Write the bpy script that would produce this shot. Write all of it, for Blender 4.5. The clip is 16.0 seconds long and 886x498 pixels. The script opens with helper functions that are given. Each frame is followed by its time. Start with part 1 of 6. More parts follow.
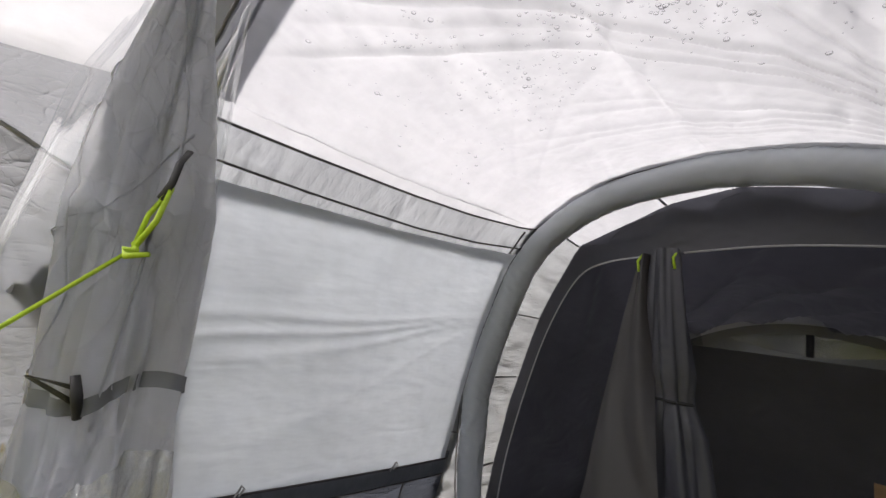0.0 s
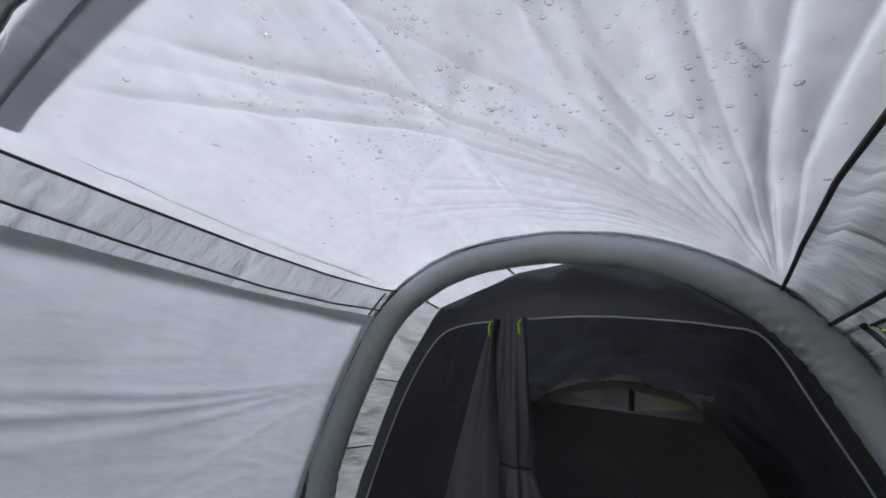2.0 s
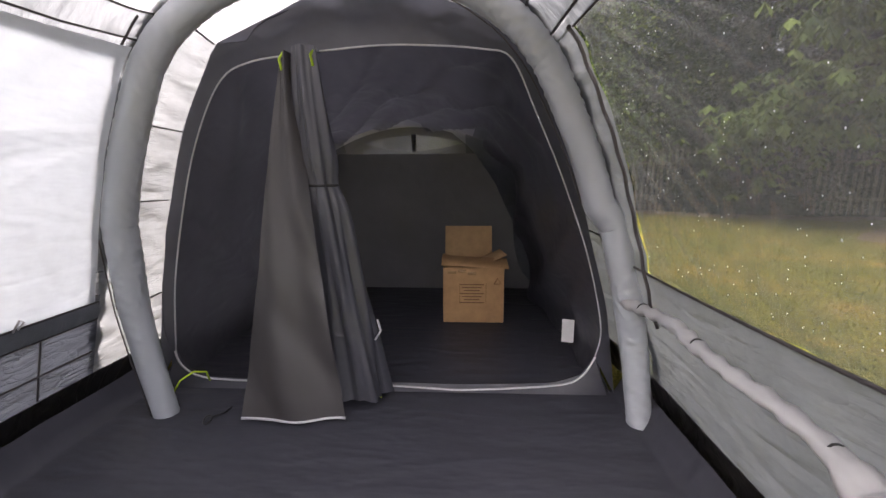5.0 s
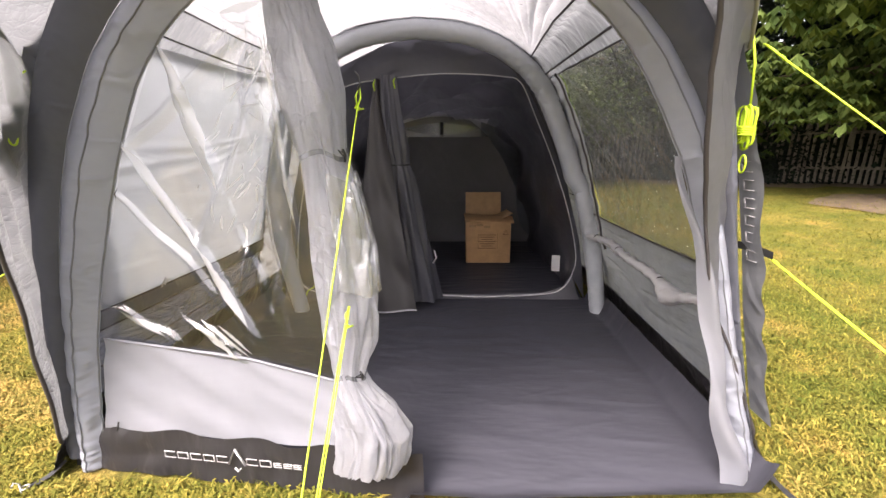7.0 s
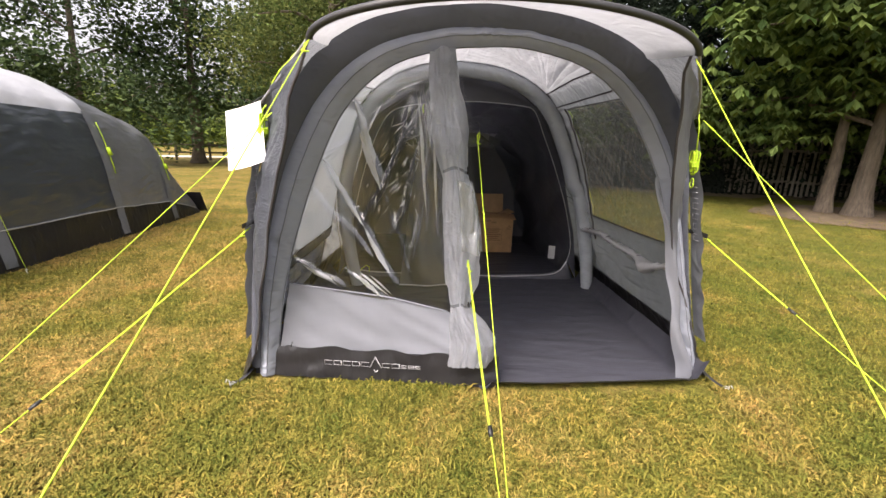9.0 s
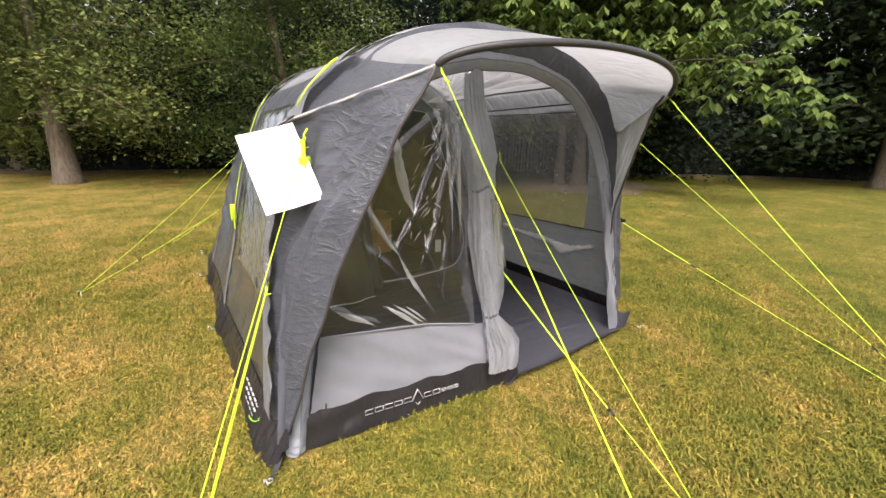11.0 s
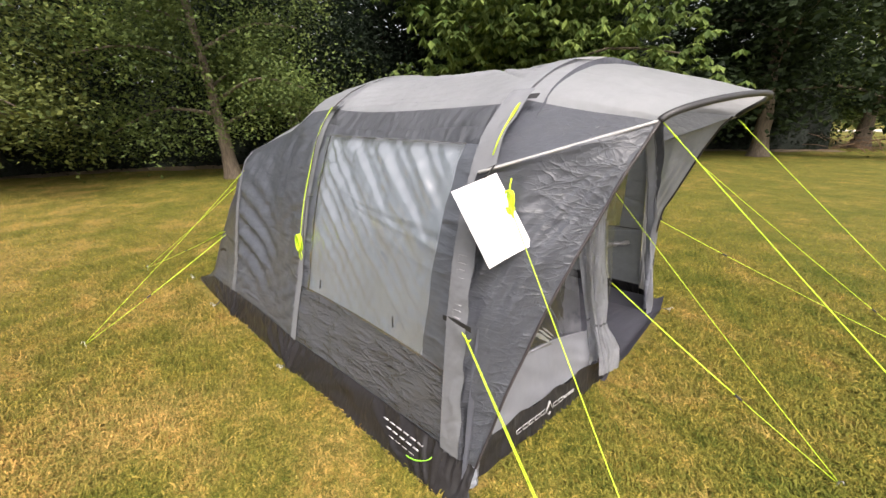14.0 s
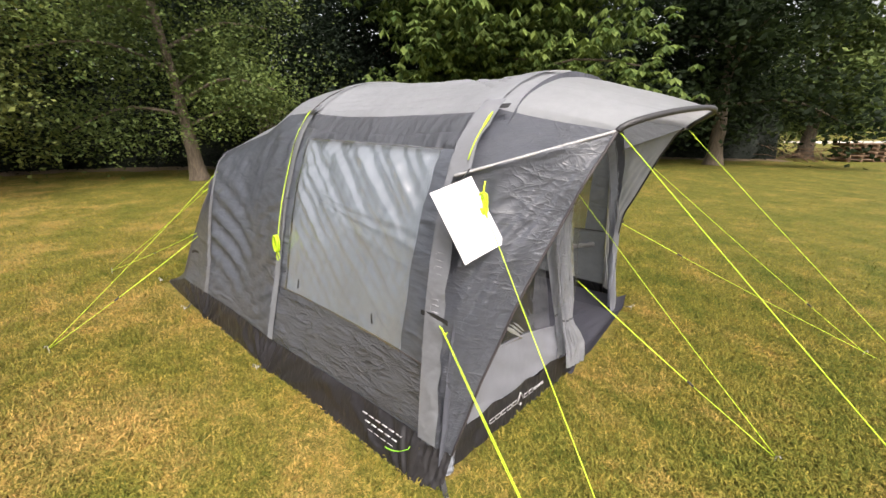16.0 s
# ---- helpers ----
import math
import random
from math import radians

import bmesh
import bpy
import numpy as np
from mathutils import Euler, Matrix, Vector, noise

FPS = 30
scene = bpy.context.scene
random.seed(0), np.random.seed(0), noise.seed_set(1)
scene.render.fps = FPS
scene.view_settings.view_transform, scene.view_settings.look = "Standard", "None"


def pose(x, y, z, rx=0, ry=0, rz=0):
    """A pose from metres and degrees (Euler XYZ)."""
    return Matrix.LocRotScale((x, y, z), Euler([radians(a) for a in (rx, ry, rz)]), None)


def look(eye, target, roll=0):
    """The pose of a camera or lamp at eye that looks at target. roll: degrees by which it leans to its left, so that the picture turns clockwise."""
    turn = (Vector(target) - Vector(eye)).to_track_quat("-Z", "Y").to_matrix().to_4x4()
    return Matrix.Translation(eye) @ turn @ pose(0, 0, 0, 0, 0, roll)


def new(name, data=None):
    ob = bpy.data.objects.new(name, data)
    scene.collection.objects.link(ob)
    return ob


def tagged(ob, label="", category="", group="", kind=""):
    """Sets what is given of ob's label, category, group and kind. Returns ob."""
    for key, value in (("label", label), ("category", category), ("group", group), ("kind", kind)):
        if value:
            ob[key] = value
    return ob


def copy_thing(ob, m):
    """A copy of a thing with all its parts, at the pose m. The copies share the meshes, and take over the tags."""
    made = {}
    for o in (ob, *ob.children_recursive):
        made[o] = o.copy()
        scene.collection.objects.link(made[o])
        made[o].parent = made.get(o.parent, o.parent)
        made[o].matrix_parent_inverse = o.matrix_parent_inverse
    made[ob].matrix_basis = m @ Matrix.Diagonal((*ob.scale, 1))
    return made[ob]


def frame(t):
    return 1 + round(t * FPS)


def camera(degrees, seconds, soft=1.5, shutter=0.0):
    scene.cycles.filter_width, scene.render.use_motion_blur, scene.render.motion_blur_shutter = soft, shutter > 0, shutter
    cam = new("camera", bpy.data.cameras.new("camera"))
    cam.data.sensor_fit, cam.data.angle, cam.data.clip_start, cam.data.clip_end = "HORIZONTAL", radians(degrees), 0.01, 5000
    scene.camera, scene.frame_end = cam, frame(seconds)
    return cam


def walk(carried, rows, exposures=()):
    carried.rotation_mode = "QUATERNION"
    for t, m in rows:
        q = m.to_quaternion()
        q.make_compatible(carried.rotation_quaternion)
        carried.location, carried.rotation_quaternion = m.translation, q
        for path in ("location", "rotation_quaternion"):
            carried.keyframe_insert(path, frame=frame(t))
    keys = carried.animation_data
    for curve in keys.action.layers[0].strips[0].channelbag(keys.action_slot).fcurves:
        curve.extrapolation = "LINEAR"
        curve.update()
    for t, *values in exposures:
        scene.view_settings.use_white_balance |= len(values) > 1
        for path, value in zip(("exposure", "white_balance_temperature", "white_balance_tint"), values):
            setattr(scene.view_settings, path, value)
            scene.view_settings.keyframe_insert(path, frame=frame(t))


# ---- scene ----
cam = camera(94.1, 16.0)
PATH = [
    (0, (0.331, -0.074, 1.242), (-1.129, 1.261, 1.531), 7.4),
    (0.5, (0.345, -0.062, 1.27), (-1.161, 1.197, 1.651), 8.9),
    (1, (0.362, -0.033, 1.29), (-1.087, 1.266, 1.753), 8.3),
    (1.5, (0.379, -0.025, 1.302), (-0.865, 1.452, 1.821), 8.1),
    (2, (0.393, -0.009, 1.309), (-0.62, 1.612, 1.897), 6.9),
    (2.5, (0.397, 0.003, 1.314), (-0.37, 1.743, 1.934), 5.0),
    (3, (0.402, 0.018, 1.306), (-0.109, 1.867, 1.871), 2.5),
    (3.5, (0.412, 0.027, 1.278), (0.107, 1.967, 1.658), 0.7),
    (4, (0.422, 0.025, 1.2), (0.245, 2.015, 1.277), 0.0),
    (4.5, (0.415, -0.017, 1.056), (0.311, 1.967, 0.83), 0.1),
    (7, (0.175, -1.227, 1.16), (0.112, 0.71, 0.664), -0.5),
    (7.5, (0.107, -1.533, 1.175), (0.018, 0.396, 0.653), -1.4),
    (8, (0.066, -1.771, 1.19), (-0.09, 0.148, 0.649), -0.8),
    (8.5, (-0.074, -1.915, 1.209), (-0.163, 0.017, 0.703), 0.7),
    (9, (-0.349, -2.032, 1.249), (-0.251, -0.096, 0.755), 1.8),
    (11.5, (-1.81, -1.53, 1.452), (-0.606, -0.038, 0.883), -0.1),
    (12, (-2.043, -1.521, 1.541), (-0.825, -0.059, 0.927), -0.7),
    (12.5, (-2.194, -1.473, 1.578), (-0.943, -0.051, 0.934), 1.3),
    (13, (-2.307, -1.265, 1.604), (-1.019, 0.121, 0.957), 1.0),
    (13.5, (-2.314, -1.046, 1.6), (-0.989, 0.314, 0.971), 0.3),
    (14, (-2.337, -0.901, 1.619), (-0.95, 0.4, 0.999), -0.6),
    (14.5, (-2.361, -0.87, 1.632), (-0.922, 0.37, 1.005), -0.2),
    (15, (-2.387, -0.904, 1.637), (-0.924, 0.302, 1.0), 0.3),
    (15.5, (-2.421, -0.945, 1.627), (-0.95, 0.253, 0.991), 0.5),
    (16, (-2.434, -0.952, 1.627), (-0.951, 0.249, 1.027), 0.6),
]
# (seconds, stops, kelvin, tint): the phone's own exposure and white balance on the way
EXPOSURES = [(0.0, 1.52, 6650, 14), (0.5, 1.38, 6500, 14), (1.0, 1.24, 6250, 13), (1.5, 1.2, 5950, 12), (2.5, 1.08, 5850, 12), (3.5, 1.28, 5800, 13), (4.0, 1.66, 5850, 15), (4.5, 2.4, 6550, 19), (7.0, 2.1, 6950, 20), (7.5, 1.75, 6950, 19), (8.0, 1.52, 6880, 18), (9.0, 1.42, 6830, 17), (12.5, 1.2, 6920, 15), (16.0, 1.15, 6870, 14)]
walk(cam, [(t, look(eye, target, roll)) for t, eye, target, roll in PATH], EXPOSURES)

# ---- light: a bright overcast sky and a soft, veiled sun ----
SUN_EL, SUN_AZ = 52.0, 215.0
world = bpy.data.worlds.new("overcast")
scene.world = world
world.use_nodes = True
wn = world.node_tree
wn.nodes.clear()
sky = wn.nodes.new("ShaderNodeTexSky")
sky.sky_type, sky.sun_disc = "NISHITA", False
sky.sun_elevation, sky.sun_rotation = radians(SUN_EL), radians(SUN_AZ)
sky.air_density, sky.dust_density = 1.0, 6.0
grey = wn.nodes.new("ShaderNodeHueSaturation")
grey.inputs["Saturation"].default_value = 0.3
wbg = wn.nodes.new("ShaderNodeBackground")
wbg.inputs["Strength"].default_value = 0.15
wout = wn.nodes.new("ShaderNodeOutputWorld")
wn.links.new(sky.outputs[0], grey.inputs["Color"])
wn.links.new(grey.outputs[0], wbg.inputs["Color"])
wn.links.new(wbg.outputs[0], wout.inputs["Surface"])
sun_data = bpy.data.lights.new("sun", "SUN")
sun_data.energy, sun_data.angle, sun_data.color = 1.5, radians(25), (1.0, 0.95, 0.88)
sun = new("sun", sun_data)
_a, _e = radians(SUN_AZ), radians(SUN_EL)
sun.matrix_world = look((20 * math.sin(_a) * math.cos(_e), 20 * math.cos(_a) * math.cos(_e), 20 * math.sin(_e)), (0, 0, 0))


# ---- materials ----
def mat(name):
    m = bpy.data.materials.new(name)
    m.use_nodes = True
    nt = m.node_tree
    nt.nodes.clear()
    out = nt.nodes.new("ShaderNodeOutputMaterial")
    return m, nt, out


def node(nt, kind, **ins):
    n = nt.nodes.new(kind)
    for k, v in ins.items():
        n.inputs[k.replace("_", " ")].default_value = v
    return n


def ramp(nt, fac, stops):
    r = nt.nodes.new("ShaderNodeValToRGB")
    while len(r.color_ramp.elements) < len(stops):
        r.color_ramp.elements.new(0.5)
    for e, (p, c) in zip(r.color_ramp.elements, stops):
        e.position, e.color = p, (*c, 1)
    nt.links.new(fac, r.inputs[0])
    return r.outputs[0]


def coords(nt, scale=(1, 1, 1), which="Object", turn=(0, 0, 0)):
    tc = nt.nodes.new("ShaderNodeTexCoord")
    mp = nt.nodes.new("ShaderNodeMapping")
    mp.inputs["Scale"].default_value = scale
    mp.inputs["Rotation"].default_value = [radians(a) for a in turn]
    nt.links.new(tc.outputs[which], mp.inputs[0])
    return mp.outputs[0]


def noise_tex(nt, vec, scale, detail=4, rough=0.6):
    n = node(nt, "ShaderNodeTexNoise", Scale=scale, Detail=detail, Roughness=rough)
    nt.links.new(vec, n.inputs["Vector"])
    return n.outputs["Fac"]


def mul(nt, a, b, blend="MULTIPLY", fac=1.0):
    m = nt.nodes.new("ShaderNodeMix")
    m.data_type, m.blend_type = "RGBA", blend
    m.inputs[0].default_value = fac
    for sock, v in ((6, a), (7, b)):
        if isinstance(v, tuple):
            m.inputs[sock].default_value = (*v, 1)
        else:
            nt.links.new(v, m.inputs[sock])
    return m.outputs[2]


def bump(nt, h, strength, dist, below=None):
    b = node(nt, "ShaderNodeBump", Strength=strength, Distance=dist)
    nt.links.new(h, b.inputs["Height"])
    if below is not None:
        nt.links.new(below, b.inputs["Normal"])
    return b.outputs[0]


def cloth(name, color, through_light=0.0, rough=0.6, wrinkle=0.5, stretch=(3, 3, 3), spec=0.4, vary=0.12, sheer=0.0, glow=None, turn=(0, 0, 0), fine=2.6, depth=0.03, coat=0.0, crush=0.0):
    """Coated tent cloth: creased, a little uneven in tone, letting some daylight through (glow: the colour it then takes). sheer: the part that is open mesh."""
    m, nt, out = mat(name)
    v = coords(nt)
    big = noise_tex(nt, v, 2.2, 3)
    col = ramp(nt, big, [(0.25, tuple(c * (1 - vary) for c in color)), (0.75, tuple(min(1, c * (1 + vary)) for c in color))])
    p = node(nt, "ShaderNodeBsdfPrincipled", Roughness=rough)
    p.inputs["Specular IOR Level"].default_value = spec
    p.inputs["Coat Weight"].default_value = coat
    p.inputs["Coat Roughness"].default_value = 0.22
    nt.links.new(col, p.inputs["Base Color"])
    crumple = node(nt, "ShaderNodeTexNoise", Scale=fine, Detail=5, Roughness=0.55, Distortion=0.8)
    crumple.noise_type, crumple.normalize = "RIDGED_MULTIFRACTAL", True
    nt.links.new(coords(nt, stretch, "Object", turn), crumple.inputs["Vector"])
    crease = crumple.outputs["Fac"]
    weave = noise_tex(nt, v, 420.0, 2)
    nrm = bump(nt, weave, 0.03, 0.001, bump(nt, noise_tex(nt, coords(nt, stretch, "Object", turn), 5.0, 2), wrinkle * 0.35, 0.03, bump(nt, crease, wrinkle * 0.7, depth)))
    if crush:
        # sharp little creases between flat facets, as in cloth that was packed tight
        vec = coords(nt, stretch, "Object", turn)
        wob = nt.nodes.new("ShaderNodeTexNoise")
        wob.inputs["Scale"].default_value = 3.0
        nt.links.new(vec, wob.inputs["Vector"])
        off = nt.nodes.new("ShaderNodeVectorMath")
        off.operation = "MULTIPLY_ADD"
        nt.links.new(wob.outputs["Color"], off.inputs[0])
        off.inputs[1].default_value = (0.25, 0.25, 0.25)
        nt.links.new(vec, off.inputs[2])
        where = ramp(nt, noise_tex(nt, v, 2.4, 2), [(0.38, (0.15, 0.15, 0.15)), (0.62, (1, 1, 1))])
        for size, high in ((4.0, 0.01), (9.0, 0.008), (21.0, 0.0045)):
            cell = nt.nodes.new("ShaderNodeTexVoronoi")
            cell.feature = "DISTANCE_TO_EDGE"
            cell.inputs["Scale"].default_value = size
            nt.links.new(off.outputs[0], cell.inputs["Vector"])
            edge = ramp(nt, cell.outputs["Distance"], [(0.0, (1, 1, 1)), (0.07, (0.35, 0.35, 0.35)), (0.3, (0, 0, 0))])
            nrm = bump(nt, mul(nt, edge, where), crush, high, nrm)
    nt.links.new(nrm, p.inputs["Normal"])
    surf = p.outputs[0]
    if through_light:
        tr = nt.nodes.new("ShaderNodeBsdfTranslucent")
        if glow:
            damp = mul(nt, ramp(nt, noise_tex(nt, v, 3.2, 5, 0.65), [(0.3, tuple(c * 0.86 for c in glow)), (0.68, tuple(min(1, c * 1.06) for c in glow))]), ramp(nt, noise_tex(nt, v, 19.0, 4, 0.6), [(0.32, (0.9, 0.9, 0.9)), (0.6, (1.02, 1.02, 1.02))]))
            nt.links.new(damp, tr.inputs[0])
        else:
            nt.links.new(col, tr.inputs[0])
        nt.links.new(nrm, tr.inputs["Normal"])
        mx = node(nt, "ShaderNodeMixShader", Fac=through_light)
        nt.links.new(surf, mx.inputs[1])
        nt.links.new(tr.outputs[0], mx.inputs[2])
        surf = mx.outputs[0]
    if sheer:
        tp = nt.nodes.new("ShaderNodeBsdfTransparent")
        mx = node(nt, "ShaderNodeMixShader", Fac=sheer)
        nt.links.new(surf, mx.inputs[1])
        nt.links.new(tp.outputs[0], mx.inputs[2])
        surf = mx.outputs[0]
    nt.links.new(surf, out.inputs[0])
    return m


def clear_film(name, tint, haze, rough, crease=0.6, gloss=0.08, stretch=(3, 3, 3), rim=0.75):
    """Thin clear PVC: see-through, with a mirror gloss and a faint milky haze."""
    m, nt, out = mat(name)
    tp = nt.nodes.new("ShaderNodeBsdfTransparent")
    tp.inputs[0].default_value = (*tint, 1)
    h = noise_tex(nt, coords(nt, stretch), 6.0, 5, 0.65)
    nrm = bump(nt, h, crease, 0.015)
    df = nt.nodes.new("ShaderNodeBsdfTranslucent")
    df.inputs[0].default_value = (0.8, 0.82, 0.83, 1)
    d2 = nt.nodes.new("ShaderNodeBsdfDiffuse")
    d2.inputs[0].default_value = (0.8, 0.82, 0.83, 1)
    milk = node(nt, "ShaderNodeMixShader", Fac=0.5)
    nt.links.new(df.outputs[0], milk.inputs[1])
    nt.links.new(d2.outputs[0], milk.inputs[2])
    mx = node(nt, "ShaderNodeMixShader", Fac=haze)
    nt.links.new(tp.outputs[0], mx.inputs[1])
    nt.links.new(milk.outputs[0], mx.inputs[2])
    gl = node(nt, "ShaderNodeBsdfGlossy", Roughness=rough)
    nt.links.new(nrm, gl.inputs["Normal"])
    fr = node(nt, "ShaderNodeLayerWeight", Blend=0.5)
    nt.links.new(nrm, fr.inputs["Normal"])
    pw = nt.nodes.new("ShaderNodeMath")
    pw.operation = "POWER"
    nt.links.new(fr.outputs["Facing"], pw.inputs[0])
    pw.inputs[1].default_value = 3.0
    ad = nt.nodes.new("ShaderNodeMath")
    ad.operation, ad.use_clamp = "MULTIPLY_ADD", True
    nt.links.new(pw.outputs[0], ad.inputs[0])
    ad.inputs[1].default_value = rim
    ad.inputs[2].default_value = 0.05 + gloss
    m2 = nt.nodes.new("ShaderNodeMixShader")
    nt.links.new(ad.outputs[0], m2.inputs[0])
    nt.links.new(mx.outputs[0], m2.inputs[1])
    nt.links.new(gl.outputs[0], m2.inputs[2])
    nt.links.new(m2.outputs[0], out.inputs[0])
    return m


def plain(name, color, rough=0.5, metal=0.0, spec=0.5, vary=0.1, scale=30.0, b=0.1):
    m, nt, out = mat(name)
    n = noise_tex(nt, coords(nt), scale, 4)
    col = ramp(nt, n, [(0.3, tuple(c * (1 - vary) for c in color)), (0.7, tuple(min(1, c * (1 + vary)) for c in color))])
    p = node(nt, "ShaderNodeBsdfPrincipled", Roughness=rough, Metallic=metal)
    p.inputs["Specular IOR Level"].default_value = spec
    nt.links.new(col, p.inputs["Base Color"])
    nt.links.new(bump(nt, n, b, 0.004), p.inputs["Normal"])
    nt.links.new(p.outputs[0], out.inputs[0])
    return m


def leaf_mat(name, dark, light, trans=0.35):
    m, nt, out = mat(name)
    gi = nt.nodes.new("ShaderNodeNewGeometry")
    col = ramp(nt, gi.outputs["Random Per Island"], [(0.0, dark), (1.0, light)])
    patch = noise_tex(nt, coords(nt), 0.7, 3)
    col = mul(nt, col, ramp(nt, patch, [(0.3, (0.65, 0.65, 0.65)), (0.7, (1.2, 1.15, 0.95))]))
    p = node(nt, "ShaderNodeBsdfPrincipled", Roughness=0.7)
    p.inputs["Specular IOR Level"].default_value = 0.15
    nt.links.new(col, p.inputs["Base Color"])
    tr = nt.nodes.new("ShaderNodeBsdfTranslucent")
    nt.links.new(col, tr.inputs[0])
    mx = node(nt, "ShaderNodeMixShader", Fac=trans)
    nt.links.new(p.outputs[0], mx.inputs[1])
    nt.links.new(tr.outputs[0], mx.inputs[2])
    nt.links.new(mx.outputs[0], out.inputs[0])
    return m


def bark_mat(name, c1, c2):
    m, nt, out = mat(name)
    n = noise_tex(nt, coords(nt, (9, 9, 1.6)), 2.5, 6, 0.7)
    p = node(nt, "ShaderNodeBsdfPrincipled", Roughness=0.9)
    nt.links.new(ramp(nt, n, [(0.3, c1), (0.7, c2)]), p.inputs["Base Color"])
    nt.links.new(bump(nt, n, 0.9, 0.05), p.inputs["Normal"])
    nt.links.new(p.outputs[0], out.inputs[0])
    return m


def turf_mat(name, blades=False):
    """Mown summer lawn: green with straw-dry patches and a few bare brown spots."""
    m, nt, out = mat(name)
    v = coords(nt)
    n1 = noise_tex(nt, v, 1.05, 6, 0.75)
    n2 = noise_tex(nt, v, 3.2, 5, 0.65)
    n3 = noise_tex(nt, v, 60.0, 3, 0.7)
    n4 = noise_tex(nt, v, 17.0, 5, 0.7)
    green, straw, brown = (0.098, 0.108, 0.02), (0.25, 0.178, 0.06), (0.175, 0.107, 0.047)
    # drier towards one side of the tent
    sep = nt.nodes.new("ShaderNodeSeparateXYZ")
    nt.links.new(v, sep.inputs[0])
    mr = node(nt, "ShaderNodeMapRange")
    nt.links.new(sep.outputs[0], mr.inputs[0])
    for i, val in ((1, 1.5), (2, -3.0), (3, -0.035), (4, 0.085)):
        mr.inputs[i].default_value = val
    dry = nt.nodes.new("ShaderNodeMath")
    nt.links.new(n1, dry.inputs[0])
    nt.links.new(mr.outputs[0], dry.inputs[1])
    n1 = dry.outputs[0]
    base = ramp(nt, n1, [(0.38, green), (0.52, (0.145, 0.13, 0.028)), (0.67, straw)])
    base = mul(nt, base, ramp(nt, n2, [(0.3, (0.7, 0.78, 0.68)), (0.5, (1, 1, 1)), (0.72, (1.3, 1.15, 1.1))]))
    base = mul(nt, base, ramp(nt, n4, [(0.3, (0.74, 0.79, 0.74)), (0.5, (1.02, 1.02, 1.02)), (0.7, (1.3, 1.24, 1.2))]))
    bare = ramp(nt, n2, [(0.6, (0, 0, 0)), (0.74, (0.6, 0.6, 0.6))])
    mb = nt.nodes.new("ShaderNodeMix")
    mb.data_type = "RGBA"
    nt.links.new(bare, mb.inputs[0])
    nt.links.new(base, mb.inputs[6])
    mb.inputs[7].default_value = (*brown, 1)
    col = mb.outputs[2]
    if blades:
        gi = nt.nodes.new("ShaderNodeNewGeometry")
        col = mul(nt, col, ramp(nt, gi.outputs["Random Per Island"], [(0.0, (0.55, 0.65, 0.5)), (0.45, (0.95, 1.0, 0.82)), (0.8, (1.35, 1.25, 1.15)), (1.0, (1.85, 1.65, 1.6))]))
    else:
        col = mul(nt, col, ramp(nt, n3, [(0.3, (0.42, 0.44, 0.4)), (0.7, (1.35, 1.33, 1.25))]))
    p = node(nt, "ShaderNodeBsdfPrincipled", Roughness=0.85)
    p.inputs["Specular IOR Level"].default_value = 0.15
    nt.links.new(col, p.inputs["Base Color"])
    if not blades:
        nt.links.new(bump(nt, n3, 0.8, 0.02), p.inputs["Normal"])
    nt.links.new(p.outputs[0], out.inputs[0])
    return m


ROOF = cloth("pale_roof_cloth", (0.365, 0.385, 0.418), 0.5, 0.45, 0.3, (5, 1.6, 5), glow=(0.42, 0.426, 0.446))
WALL = cloth("slate_wall_cloth", (0.122, 0.137, 0.168), 0.4, 0.26, 0.8, (1.2, 1.2, 4.5), spec=0.6, coat=0.7, vary=0.06, glow=(0.36, 0.372, 0.38), turn=(38, 0, 0), crush=0.18)
BAND = cloth("grey_band_cloth", (0.125, 0.134, 0.158), 0.5, 0.36, 0.9, (2, 4, 1), glow=(0.265, 0.278, 0.292), crush=0.15)
CRINKLE = cloth("crumpled_shiny_cloth", (0.098, 0.108, 0.132), 0.25, 0.2, 1.8, (1.3, 0.8, 2.6), spec=1.0, vary=0.05, fine=5.5, depth=0.014, coat=1.0, turn=(-30, 0, 0), crush=1.0)
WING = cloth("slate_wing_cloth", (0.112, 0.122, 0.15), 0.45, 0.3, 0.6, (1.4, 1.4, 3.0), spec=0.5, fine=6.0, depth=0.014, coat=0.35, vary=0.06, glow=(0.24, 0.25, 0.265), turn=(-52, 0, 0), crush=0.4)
# wing beside the door: same slate cloth, colours lightened to paint backlight
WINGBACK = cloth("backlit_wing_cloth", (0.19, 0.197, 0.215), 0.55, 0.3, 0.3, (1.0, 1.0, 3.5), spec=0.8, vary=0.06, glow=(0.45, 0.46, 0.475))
PALE = cloth("pale_front_cloth", (0.26, 0.27, 0.305), 0.3, 0.45, 0.45, (1.5, 1.5, 1.5))
DOORCLOTH = cloth("pale_door_cloth", (0.29, 0.298, 0.325), 0.52, 0.34, 1.2, (1.6, 1.6, 1.0), glow=(0.85, 0.87, 0.93), fine=6.0, depth=0.02, coat=0.7, crush=0.55)
BORDER = cloth("light_border_cloth", (0.36, 0.385, 0.45), 0.3, 0.4, 1.1, (1.4, 1.4, 2.6), fine=7.0, depth=0.014, coat=0.3)
WALLDARK = cloth("black_wall_cloth", (0.06, 0.068, 0.085), 0.05, 0.3, 0.9, (1, 1, 3), spec=0.8, coat=0.7)
SLEEVE = cloth("light_sleeve_cloth", (0.195, 0.204, 0.226), 0.15, 0.5, 0.6)
